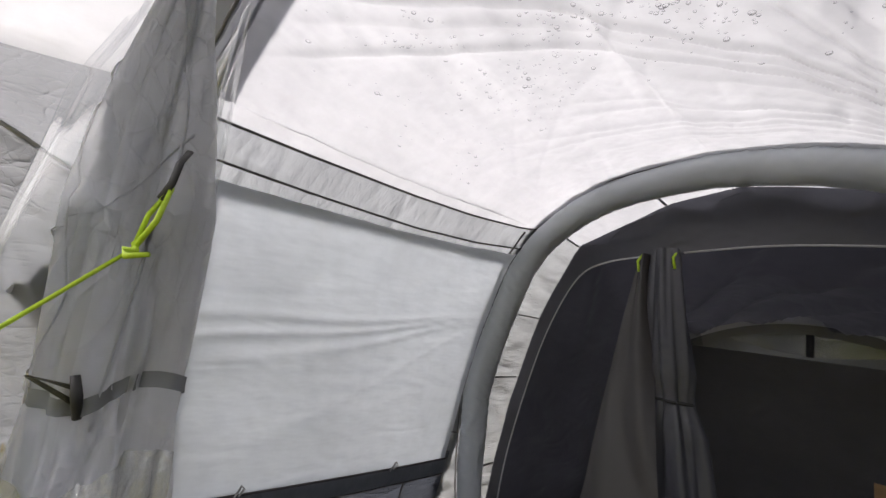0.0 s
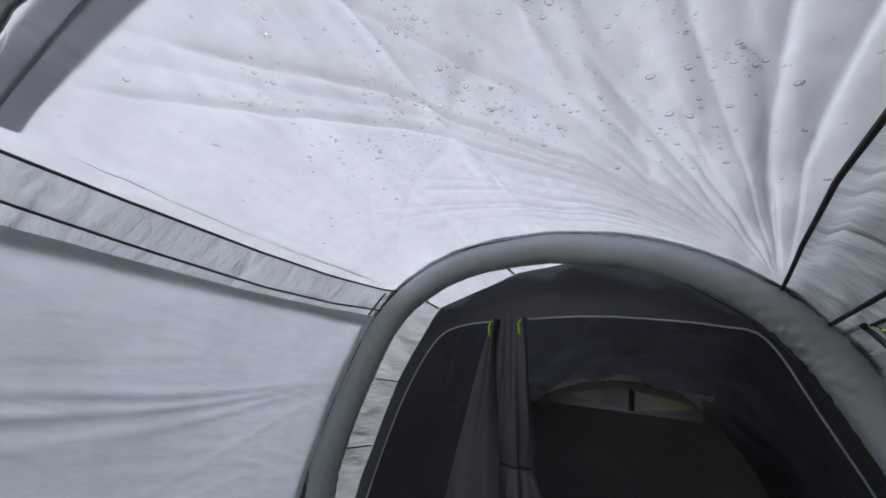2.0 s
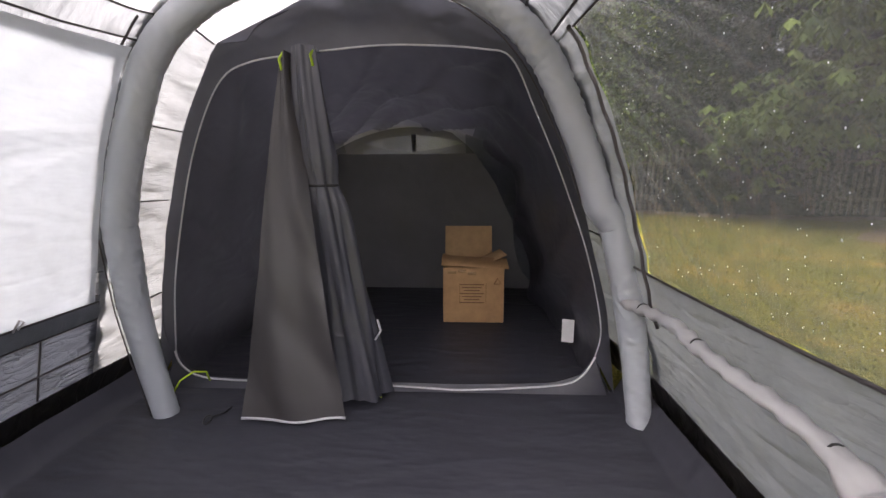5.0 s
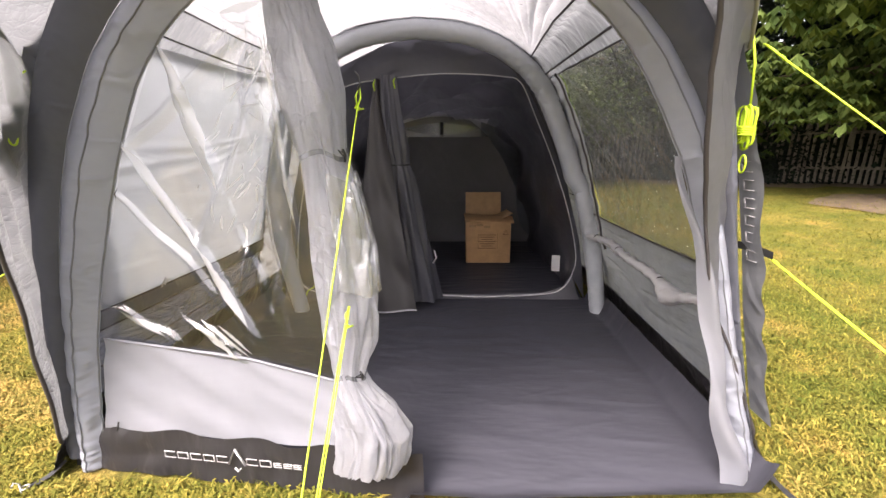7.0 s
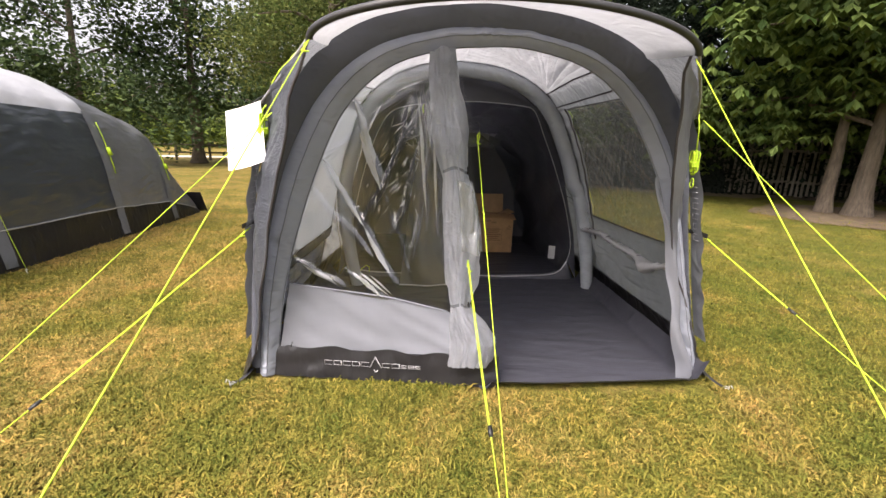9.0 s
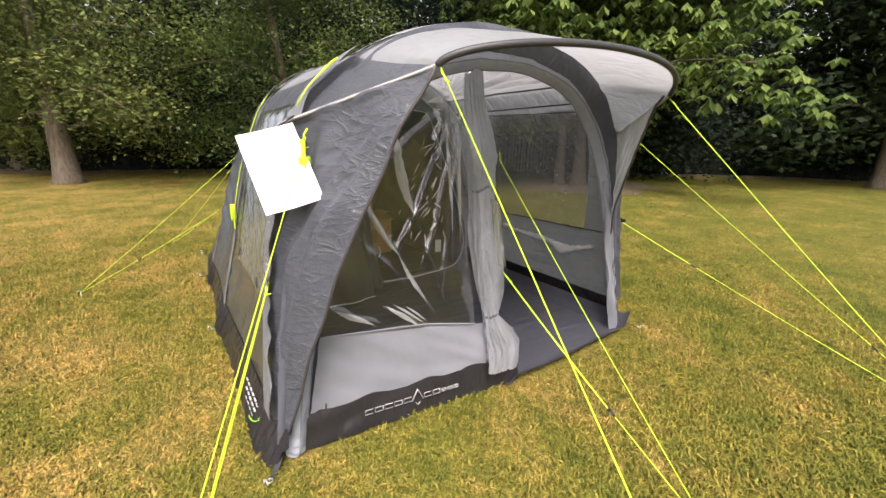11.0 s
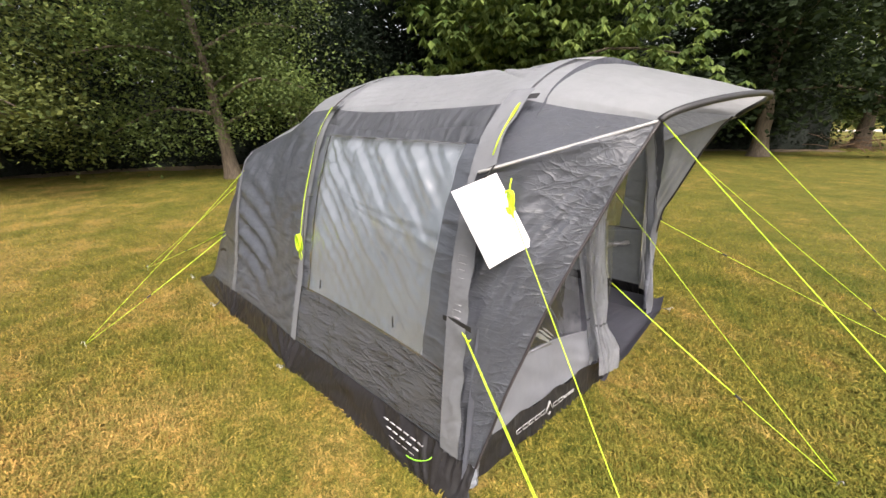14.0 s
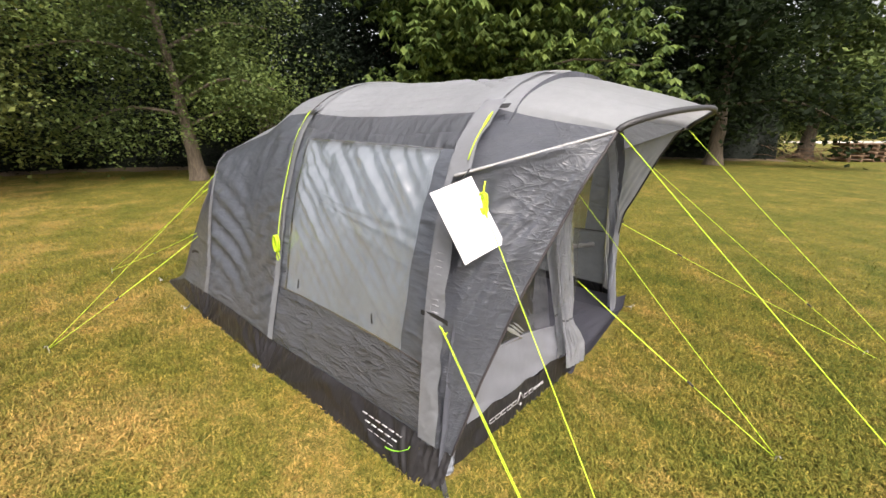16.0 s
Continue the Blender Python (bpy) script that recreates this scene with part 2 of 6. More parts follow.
TUBE = cloth("beam_sleeve_cloth", (0.385, 0.41, 0.44), 0.0, 0.4, 0.8, (1.4, 2.4, 1.4), fine=6.0, depth=0.016)
DARKTUBE = cloth("dark_arch_cloth", (0.1, 0.106, 0.13), 0.2, 0.42, 1.0, (2, 1.4, 2.6), fine=6.0, depth=0.014, glow=(0.16, 0.165, 0.18))
SKIRT = cloth("black_skirt_cloth", (0.02, 0.019, 0.021), 0.0, 0.36, 0.6, (4, 4, 1.6), spec=0.5)
INNER = cloth("black_inner_cloth", (0.066, 0.067, 0.082), 0.22, 0.36, 0.7, (1.2, 1.2, 1.8), spec=0.6, glow=(0.19, 0.195, 0.25), fine=5.0, depth=0.018, coat=0.25)
FLAPCLOTH = cloth("charcoal_flap_cloth", (0.058, 0.054, 0.056), 0.15, 0.42, 0.6, (1.2, 1.2, 0.8), spec=0.5, fine=4.0, depth=0.012, coat=0.15)
INNERDARK = cloth("black_lining_cloth", (0.06, 0.06, 0.076), 0.2, 0.4, 0.5, (1.2, 1.2, 1.8), spec=0.45, glow=(0.17, 0.172, 0.21), fine=5.0, depth=0.018, coat=0.15)
INNERDOOR = cloth("charcoal_inner_door_cloth", (0.2, 0.197, 0.212), 0.15, 0.55, 0.4, (2, 2, 2))
FLOORING = cloth("charcoal_groundsheet", (0.05, 0.051, 0.064), 0.0, 0.45, 0.5, (1, 3, 1), spec=0.22)
CURTAIN = cloth("white_curtain_cloth", (0.51, 0.56, 0.635), 0.45, 0.6, 0.35, (1, 1.2, 4), glow=(0.53, 0.545, 0.565), turn=(-20, 0, 0))
MESHCLOTH = cloth("grey_mesh_cloth", (0.14, 0.135, 0.135), 0.3, 0.8, 0.3, sheer=0.35)
FILM = clear_film("clear_front_film", (0.93, 0.94, 0.94), 0.012, 0.05, 0.1, 0.1, (2, 2, 4))
# milky film for sky reflections painted along the pane's creases
MILKY = clear_film("crease_glint_film", (0.9, 0.91, 0.92), 0.45, 0.12, 0.3, 0.1, (3, 3, 3))
WRAP = clear_film("crumpled_door_film", (0.94, 0.95, 0.95), 0.2, 0.06, 1.0, 0.18, (3, 3, 2))
THINFILM = clear_film("thin_door_film", (0.95, 0.955, 0.96), 0.012, 0.05, 0.12, -0.01, (2, 2, 3), 0.3)
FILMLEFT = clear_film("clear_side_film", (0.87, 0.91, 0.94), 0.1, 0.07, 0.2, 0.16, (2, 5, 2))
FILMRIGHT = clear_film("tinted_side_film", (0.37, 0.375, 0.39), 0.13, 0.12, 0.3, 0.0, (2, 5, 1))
LIME = plain("lime_cord", (0.44, 0.63, 0.025), 0.55, vary=0.15, scale=300)
BLACKTAPE = plain("black_webbing", (0.02, 0.02, 0.022), 0.6)
PIPING = plain("dark_piping", (0.045, 0.04, 0.042), 0.6)
ZIPMAT = plain("pale_zip_tape", (0.5, 0.5, 0.52), 0.5, scale=200)
PRINT = plain("white_print", (0.48, 0.48, 0.49), 0.5)
FAINT = plain("faint_print", (0.33, 0.33, 0.35), 0.5)
GREENPRINT = plain("green_print", (0.3, 0.75, 0.05), 0.5)
PAPER = plain("white_paper", (0.72, 0.72, 0.73), 0.25, vary=0.03)
STEEL = plain("dull_steel", (0.45, 0.45, 0.44), 0.4, 0.9)
PLASTIC = plain("black_plastic", (0.015, 0.015, 0.016), 0.35)
POLE = plain("black_pole_sleeve", (0.03, 0.03, 0.033), 0.5)
TRIMLIGHT = cloth("light_piping_cloth", (0.33, 0.33, 0.34), 0, 0.6, 0.2)
CARD = plain("brown_cardboard", (0.5, 0.3, 0.145), 0.85, vary=0.12, scale=14)
CARDIN = plain("pale_cardboard", (0.56, 0.36, 0.19), 0.85, vary=0.1, scale=14)
INK = plain("faded_ink", (0.2, 0.1, 0.045), 0.8)
TAPE = plain("clear_parcel_tape", (0.4, 0.26, 0.14), 0.15)
TURF = turf_mat("lawn_soil_and_grass")
BLADES = turf_mat("lawn_blades", True)
BARK = bark_mat("grey_brown_bark", (0.06, 0.048, 0.038), (0.19, 0.15, 0.11))
OTHERROOF = cloth("pale_neighbour_roof", (0.5, 0.51, 0.54), 0.1, 0.35, 0.5, (1, 2, 2), coat=0.5)
WATER = plain("pale_rain_drops", (0.75, 0.77, 0.78), 0.08, vary=0.02)
ROLLED = cloth("white_rolled_cloth", (0.5, 0.5, 0.51), 0.3, 0.6, 0.7, (4, 1.5, 4))
def water_mat(name):
    m, nt, out = mat(name)
    gl = node(nt, "ShaderNodeBsdfGlass", Roughness=0.0, IOR=1.33)
    tp = nt.nodes.new("ShaderNodeBsdfTransparent")
    mx = node(nt, "ShaderNodeMixShader", Fac=0.5)
    nt.links.new(gl.outputs[0], mx.inputs[1])
    nt.links.new(tp.outputs[0], mx.inputs[2])
    nt.links.new(mx.outputs[0], out.inputs[0])
    return m


DROP = water_mat("water_drops")
NEIGHGREY = cloth("mid_grey_neighbour_cloth", (0.16, 0.165, 0.185), 0.0, 0.32, 0.9, (1, 1, 3), spec=0.7, coat=0.6)
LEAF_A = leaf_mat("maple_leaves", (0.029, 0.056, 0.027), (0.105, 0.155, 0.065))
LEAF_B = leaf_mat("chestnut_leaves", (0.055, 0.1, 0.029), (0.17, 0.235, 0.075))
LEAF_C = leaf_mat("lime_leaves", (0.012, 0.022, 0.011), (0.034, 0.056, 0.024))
# lit copy of the maple leaves, lightened in colour; the plane tree shares it
LEAF_M = leaf_mat("maple_leaves_lit", (0.06, 0.1, 0.036), (0.17, 0.225, 0.08))
# woods behind the hedge: leaf colour darkened to hold their shade
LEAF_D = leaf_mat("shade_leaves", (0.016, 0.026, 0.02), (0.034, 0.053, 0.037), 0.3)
# dark green ivy, its colour pushed darker to stand for tree shade
SHADED_IVY = leaf_mat("shaded_ivy_leaves", (0.007, 0.012, 0.009), (0.018, 0.029, 0.019), 0.2)
# maple leaves once more, yellower and lighter to paint sunlight on them
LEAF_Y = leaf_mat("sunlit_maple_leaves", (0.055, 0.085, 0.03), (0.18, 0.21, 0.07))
# near-black colour stands for the shade inside the hedge
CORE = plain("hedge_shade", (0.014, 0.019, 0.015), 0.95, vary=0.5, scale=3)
FENCE = plain("weathered_fence_wood", (0.15, 0.135, 0.11), 0.9, vary=0.25, scale=20)
FARGREEN = leaf_mat("far_field_leaves", (0.08, 0.13, 0.03), (0.2, 0.26, 0.06))
GRAVEL = plain("pale_gravel", (0.45, 0.42, 0.38), 0.9, vary=0.2, scale=8)
PALLET = plain("old_pallet_wood", (0.16, 0.10, 0.06), 0.9, vary=0.3, scale=12)
EARTH = plain("bare_earth", (0.12, 0.085, 0.055), 0.95, vary=0.3, scale=5)


# ---- builders ----
def thing(name, label, category, at=(0, 0, 0), group="", kind=""):
    ob = new(name)
    ob.empty_display_size = 0.1
    ob.location = at
    return tagged(ob, label, category, group, kind)


def make(name, geo, material, smooth=True):
    verts, faces = geo[0], geo[1]
    me = bpy.data.meshes.new(name)
    me.from_pydata([tuple(v) for v in verts], [], faces)
    if smooth:
        me.polygons.foreach_set("use_smooth", [True] * len(me.polygons))
    me.materials.append(material)
    me.update()
    return me


def part(name, geo, material, parent, label="", smooth=True, kind=""):
    if parent is not None and (parent.name == "tunnel_tent" or (parent.parent and parent.parent.name == "tunnel_tent")):
        geo = [skew(Vector(v)) for v in geo[0]], geo[1]
    ob = new(name, make(name, geo, material, smooth))
    if parent is not None:
        ob.parent = parent
        if parent.type == "EMPTY":
            ob.matrix_parent_inverse = Matrix.Translation(parent.location).inverted()
    if label:
        ob["label"] = label
    if kind:
        ob["kind"] = kind
    return ob


def solo(name, geo, material, label, category, group="", kind="", smooth=True):
    return tagged(new(name, make(name, geo, material, smooth)), label, category, group, kind)


def grid(f, nu, nv):
    verts = [f(i / nu, j / nv) for j in range(nv + 1) for i in range(nu + 1)]
    w = nu + 1
    faces = [(j * w + i, j * w + i + 1, (j + 1) * w + i + 1, (j + 1) * w + i) for j in range(nv) for i in range(nu)]
    return verts, faces


def join(*geos):
    verts, faces = [], []
    for g in geos:
        k = len(verts)
        verts += list(g[0])
        faces += [tuple(i + k for i in f) for f in g[1]]
    return verts, faces


def tube(pts, r, n=8, caps=True, flat=1.0):
    """A round tube along points; r is a number or one for each point."""
    pts = [Vector(p) for p in pts]
    rs = r if isinstance(r, (list, tuple)) else [r] * len(pts)
    verts, faces = [], []
    side = None
    for i, p in enumerate(pts):
        d = (pts[min(i + 1, len(pts) - 1)] - pts[max(i - 1, 0)]).normalized()
        if side is None:
            side = d.cross(Vector((0, 0, 1)) if abs(d.z) < 0.9 else Vector((0, 1, 0))).normalized()
        side = (side - d * side.dot(d)).normalized()
        up = d.cross(side)
        for k in range(n):
            a = 2 * math.pi * k / n
            verts.append(p + side * (rs[i] * math.cos(a)) + up * (rs[i] * flat * math.sin(a)))
    for i in range(len(pts) - 1):
        for k in range(n):
            a, b = i * n + k, i * n + (k + 1) % n
            faces.append((a, b, b + n, a + n))
    if caps:
        faces.append(tuple(range(n))[::-1])
        faces.append(tuple(range((len(pts) - 1) * n, len(pts) * n)))
    return verts, faces


def block(cx, cy, cz, sx, sy, sz, bev=0.004, m=None):
    bm = bmesh.new()
    bmesh.ops.create_cube(bm, size=1.0, matrix=Matrix.Diagonal((sx, sy, sz, 1)))
    bmesh.ops.bevel(bm, geom=bm.edges[:], offset=bev, segments=1, affect="EDGES")
    t = Matrix.Translation((cx, cy, cz)) @ (m or Matrix())
    bm.verts.index_update()
    geo = [t @ v.co for v in bm.verts], [tuple(v.index for v in f.verts) for f in bm.faces]
    bm.free()
    return geo


def lerp(a, b, t):
    return a + (b - a) * t


def spline(pts, t):
    """A smooth curve through points, t from 0 to 1 over the spans."""
    n = len(pts) - 1
    s = min(max(t, 0), 1) * n
    i = min(int(s), n - 1)
    f = s - i
    p = [Vector(pts[min(max(k, 0), n)]) for k in (i - 1, i, i + 1, i + 2)]
    return 0.5 * ((2 * p[1]) + (p[2] - p[0]) * f + (2 * p[0] - 5 * p[1] + 4 * p[2] - p[3]) * f * f + (3 * p[1] - p[0] - 3 * p[2] + p[3]) * f ** 3)


def table(xs, ys, x):
    return float(np.interp(x, xs, ys))


def rnd(p, scale, seed=0.0):
    return noise.noise(Vector(p) * scale + Vector((seed * 7.1, seed * 3.3, seed)))


def resample(pts, n, closed=False):
    p = np.array([tuple(q) for q in (list(pts) + [pts[0]] if closed else pts)], float)
    d = np.r_[0, np.cumsum(np.linalg.norm(np.diff(p, axis=0), axis=1))]
    s = np.linspace(0, d[-1], n + 1 if closed else n)
    r = np.stack([np.interp(s, d, p[:, k]) for k in range(p.shape[1])], 1)
    return [Vector(q) for q in (r[:-1] if closed else r)]


def leaves(centres, spread, per, size, rng, droop=0.3):
    """Many small folded kite-shaped leaves round the centres: vertices and faces."""
    c = np.repeat(np.asarray(centres, float), per, axis=0)
    n = len(c)
    p = c + rng.normal(0, 1, (n, 3)) * np.asarray(spread)
    d = rng.normal(0, 1, (n, 3))
    d[:, 2] = d[:, 2] * 0.5 - droop
    d /= np.linalg.norm(d, axis=1)[:, None]
    s = np.cross(d, rng.normal(0, 0.55, (n, 3)) + np.array([0.0, 0.0, 1.0]))
    s /= np.linalg.norm(s, axis=1)[:, None]
    nn = np.cross(d, s)
    L = size * rng.uniform(0.6, 1.35, n)[:, None]
    v = np.stack([p - d * L * 0.5, p + s * L * 0.33 + nn * L * 0.08, p + d * L * 0.5, p - s * L * 0.33 + nn * L * 0.08], 1).reshape(-1, 3)
    f = np.arange(n * 4).reshape(-1, 4)
    return v.tolist(), f.tolist()


# ---- ground ----
def ground_geo():
    xs = np.concatenate([np.linspace(-400, -12, 12), np.linspace(-10, 10, 61), np.linspace(12, 400, 12)])
    ys = np.concatenate([np.linspace(-400, -12, 12), np.linspace(-10, 14, 73), np.linspace(16, 400, 12)])
    verts = [(x, y, (-0.012 + 0.010 * rnd((x, y, 0), 0.9) + 0.006 * rnd((x, y, 3), 3.5)) if abs(x) < 11 and -11 < y < 15 else -0.012) for y in ys for x in xs]
    w = len(xs)
    faces = [(j * w + i, j * w + i + 1, (j + 1) * w + i + 1, (j + 1) * w + i) for j in range(len(ys) - 1) for i in range(w - 1)]
    return verts, faces


solo("ground", ground_geo(), TURF, "mown lawn with dry straw-coloured patches", "lawn", kind="structure")

# ---- the tent's outer shell: half sections at the beams, from the ground up to the ridge ----
QK = [0, 0.08, 0.2, 0.32, 0.45, 0.57, 0.68, 0.74, 0.8, 0.87, 0.94, 1]
SEC_Y = [0.12, 1.5, 1.85, 2.3, 2.95, 3.4, 3.76]
SEC_X = [
    [1.26, 1.245, 1.225, 1.2, 1.165, 1.1, 0.98, 0.87, 0.735, 0.52, 0.27, 0],
    [1.28, 1.235, 1.18, 1.12, 1.06, 0.975, 0.845, 0.775, 0.69, 0.5, 0.26, 0],
    [1.27, 1.225, 1.17, 1.11, 1.045, 0.96, 0.83, 0.76, 0.68, 0.5, 0.26, 0],
    [1.25, 1.2, 1.14, 1.08, 1.01, 0.93, 0.81, 0.74, 0.655, 0.48, 0.25, 0],
    [1.22, 1.18, 1.13, 1.08, 1.01, 0.93, 0.83, 0.77, 0.69, 0.5, 0.26, 0],
    [1.18, 1.15, 1.11, 1.07, 1.01, 0.94, 0.85, 0.78, 0.69, 0.5, 0.26, 0],
    [1.14, 1.1, 1.04, 0.98, 0.9, 0.82, 0.72, 0.66, 0.58, 0.42, 0.22, 0],
]
SEC_Z = [
    [0, 0.2, 0.4, 0.6, 0.86, 1.16, 1.46, 1.59, 1.69, 1.795, 1.86, 1.885],
    [0, 0.2, 0.4, 0.6, 0.84, 1.14, 1.46, 1.57, 1.665, 1.79, 1.865, 1.89],
    [0, 0.2, 0.39, 0.58, 0.82, 1.11, 1.41, 1.52, 1.62, 1.745, 1.82, 1.85],
    [0, 0.2, 0.37, 0.54, 0.75, 1.0, 1.26, 1.36, 1.45, 1.56, 1.63, 1.655],
    [0, 0.2, 0.33, 0.47, 0.65, 0.87, 1.1, 1.19, 1.265, 1.36, 1.42, 1.44],
    [0, 0.16, 0.24, 0.33, 0.44, 0.57, 0.7, 0.75, 0.79, 0.84, 0.865, 0.875],
    [0, 0.005, 0.008, 0.01, 0.012, 0.014, 0.016, 0.017, 0.018, 0.019, 0.02, 0.02],
]


def section(y, q, out=0.0):
    """Half width and height of the shell at depth y and share q of the way up, pushed out by some metres."""
    i = min(max(int(np.searchsorted(SEC_Y, y)) - 1, 0), len(SEC_Y) - 2)
    f = (y - SEC_Y[i]) / (SEC_Y[i + 1] - SEC_Y[i])
    pts = []
    for s in (i, i + 1):
        k = table(QK, list(range(12)), q) / 11
        v = spline([(SEC_X[s][j], SEC_Z[s][j], 0) for j in range(12)], k)
        pts.append(v)
    v = pts[0].lerp(pts[1], f)
    if out:
        dq = 0.01
        a, b = section(y, max(q - dq, 0)), section(y, min(q + dq, 1))
        t = Vector((b[0] - a[0], b[1] - a[1]))
        t.normalize()
        return v.x + t.y * out, v.y - t.x * out
    return v.x, v.y


LEAN = -0.036                    # the whole tent stands a little askew


def back_lean(y, q):
    """The rear beam leans back: its feet stand ahead of its crown."""
    w = table([1.5, 2.95, 3.4, 3.76], [0, 1, 0.5, 0], y)
    return w * table([0, 0.3, 0.7, 1.0], [-0.35, -0.28, -0.03, 0.27], q)


def shell(y, q, side, out=0.0, amp=0.006, seed=0.0):
    """A point of the shell: cloth hollows between the beams and puckers along its seams."""
    x, z = section(y, q, out)
    lo, hi = (0.12, 1.5) if y < 1.5 else (1.5, 2.95) if y < 2.95 else (2.95, 3.76)
    t = (y - lo) / (hi - lo)
    sag = 4 * t * (1 - t) if 0 < t < 1 else 0
    x -= sag * 0.022 * math.sin(math.pi * min(q / 0.8, 1))
    if q > 0.8 and y < 1.5:
        z -= sag * 0.02
    if q > 0.8:
        w = amp * (rnd((y * 1.7, q * 38, side), 1.0, seed) + 0.6 * rnd((y * 2.6, q * 80 + y * 3, side), 1.0, seed + 2)) * min(1, 6 * t * (1 - t) + 0.15)
    else:
        w = amp * (rnd((y * 6, q * 9, side), 1.0, seed) + 0.6 * rnd((y * 22 + q * 20, q * 9, side), 1.0, seed + 2)) * min(1, 6 * t * (1 - t) + 0.25)
        flat = min(1, amp / 0.006)
        if flat:
            # pulled folds: short creases slanting away from the beams
            g = abs(math.sin(30 * (q * 1.1 + 0.5 * t) + 3 * rnd((y * 3, q * 4, side), 1.0, seed)))
            w += 0.012 * flat * g ** 2 * (math.exp(-t * 5) + math.exp(-(1 - t) * 5)) * min(1, 30 * t, 30 * (1 - t))
        if 1.5 < y < 2.95 and q > 0.1:
            # slanting folds where the bedroom wall is drawn to the middle beam
            w += 0.02 * flat * abs(math.sin(26 * (z + 0.45 * (y - 1.5)) + 2 * rnd((y, z, 0), 2))) ** 2 * math.exp(-(y - 1.5) * 2.4) * min(1, (y - 1.5) * 12)
            # and a fan of folds below the shoulder of the rear beam
            c = z - 0.34 * (y - 2.0) + 0.02 * math.sin(7 * y)
            w += 0.036 * flat * abs(math.sin(19 * c)) ** 2 * math.exp(-((z - 0.75) / 0.32) ** 2) * math.exp(-((y - 2.6) / 0.45) ** 2) * min(1, (2.95 - y) * 14)
    z = max(z + w * (q > 0.6), 0.0)
    return Vector((side * (x + w), y + back_lean(y, q), z))


def q_seam(y, sd=-1):
    """The edge of the pale roof; on one side it droops between the first two beams."""
    if sd > 0:
        return table([0.12, 0.5, 0.8, 1.1, 1.5], [0.808, 0.814, 0.817, 0.812, 0.8], y)
    return table([0.12, 0.4, 0.8, 1.1, 1.4, 1.5], [0.782, 0.778, 0.775, 0.778, 0.79, 0.8], y)


def q_band(y, sd=-1):
    """The piping half way down the grey band."""
    if sd > 0:
        return table([0.12, 0.6, 1.5], [0.747, 0.744, 0.737], y)
    return table([0.12, 0.5, 0.9, 1.2, 1.5], [0.735, 0.724, 0.716, 0.722, 0.742], y)


def skew(p):
    """The lean, and one front shoulder drawn in a little."""
    pull = table([0, 0.1, 0.3, 0.6, 0.9, 1.1, 1.4, 1.6], [0, 0, 0.025, 0.05, 0.055, 0.05, 0.03, 0], p.z)
    k = min(max((p.x - 0.9) / 0.22, 0), 1) * min(max(1 - p.y / 1.4, 0), 1)
    return Vector((p.x + LEAN * p.z - pull * k, p.y, p.z))


tent = thing("tunnel_tent", "grey inflatable tunnel tent with open door, pitched on the lawn", "tent")


def panel(name, y0, y1, q0, q1, side, material, label="", nu=26, nv=12, out=0.0, amp=0.006, parent=None, seed=1.0):
    """A cloth panel between two depths and two heights (numbers or functions of y)."""
    a = q0 if callable(q0) else lambda y: q0
    b = q1 if callable(q1) else lambda y: q1
    f = lambda u, v: (lambda y: shell(y, lerp(a(y), b(y), v), side, out, amp * min(1, 7 * v, 7 * (1 - v)), seed))(lerp(y0, y1, u))
    return part(name, grid(f, nu, nv), material, parent or tent, label)


# creases that fan out from the shoulders of the middle beam over the porch roof: side, angle, width, depth, reach, waver
_fr = random.Random(21)
FAN = [(sd, lerp(lo, hi, (k + _fr.uniform(0.1, 0.9)) / n), _fr.uniform(0.012, 0.032), h * _fr.uniform(0.3, 1.0), _fr.uniform(0.6, 1.7), _fr.uniform(-1, 1))
       for sd, n, lo, hi, h in ((1, 22, 0.05, 1.3, 0.018), (-1, 4, 0.3, 0.9, 0.004)) for k in range(n)]


def fanned(p, y, s):
    """The creased porch roof: s is -1 and 1 at its two seams."""
    if 0.12 < y < 1.5:
        d = 0.0
        dy = 1.54 - y
        for sd, a0, w, h, reach, wav in FAN:
            h *= 1 if a0 < 0.8 else 0.45
            dx = 0.74 * (1 - sd * s)
            r = math.hypot(dx, dy)
            e = math.atan2(dx, dy) - a0 - 0.03 * wav * math.sin(5 * r + 9 * a0)
            if abs(e) < 6 * w:
                d += h * math.exp(-abs(e) / (w if e > 0 else 0.4 * w)) * min(1, r * 2.2) * math.exp(-max(0, r - reach) * 5)
        d += 0.0022 * rnd((p.x * 2, y, 0), 14.0) + 0.0012 * rnd((p.x, y, 4), 42.0)
        p.z -= d * min(1, (1 - abs(s)) * 9) * min(1, (1.5 - y) * 9) * min(1, (y - 0.12) * 7)
    return p


# roof, in three bays
def roof(name, y0, y1, qa, nu, label, material=ROOF):
    def f(u, v):
        y = lerp(y0, y1, u)
        s = lerp(-1, 1, v)
        q = 1 - abs(s) * (1 - qa(y, -1 if s < 0 else 1))
        p = shell(y, q, -1 if s < 0 else 1, 0, 0.007 * min(1, 9 * (1 - abs(s))), 3.0)
        return fanned(p, y, s)
    return part(name, grid(f, nu, 330 if y0 < 1 else 110), material, tent, label)


roof("roof", 0.12, 1.5, q_seam, 150, "pale grey roof cloth, damp and translucent")
roof("roof", 1.5, 2.95, lambda y, sd: lerp(0.8, 0.86, (y - 1.5) / 1.45), 36, "pale grey roof cloth over the bedroom")
rp = grid(lambda u, v: (lambda y, s: shell(y, 1 - abs(s), -1 if s < 0 else 1, 0, 0.006, 5.0))(lerp(2.95, 3.76, u), lerp(-0.92, 0.92, v)), 20, 60)
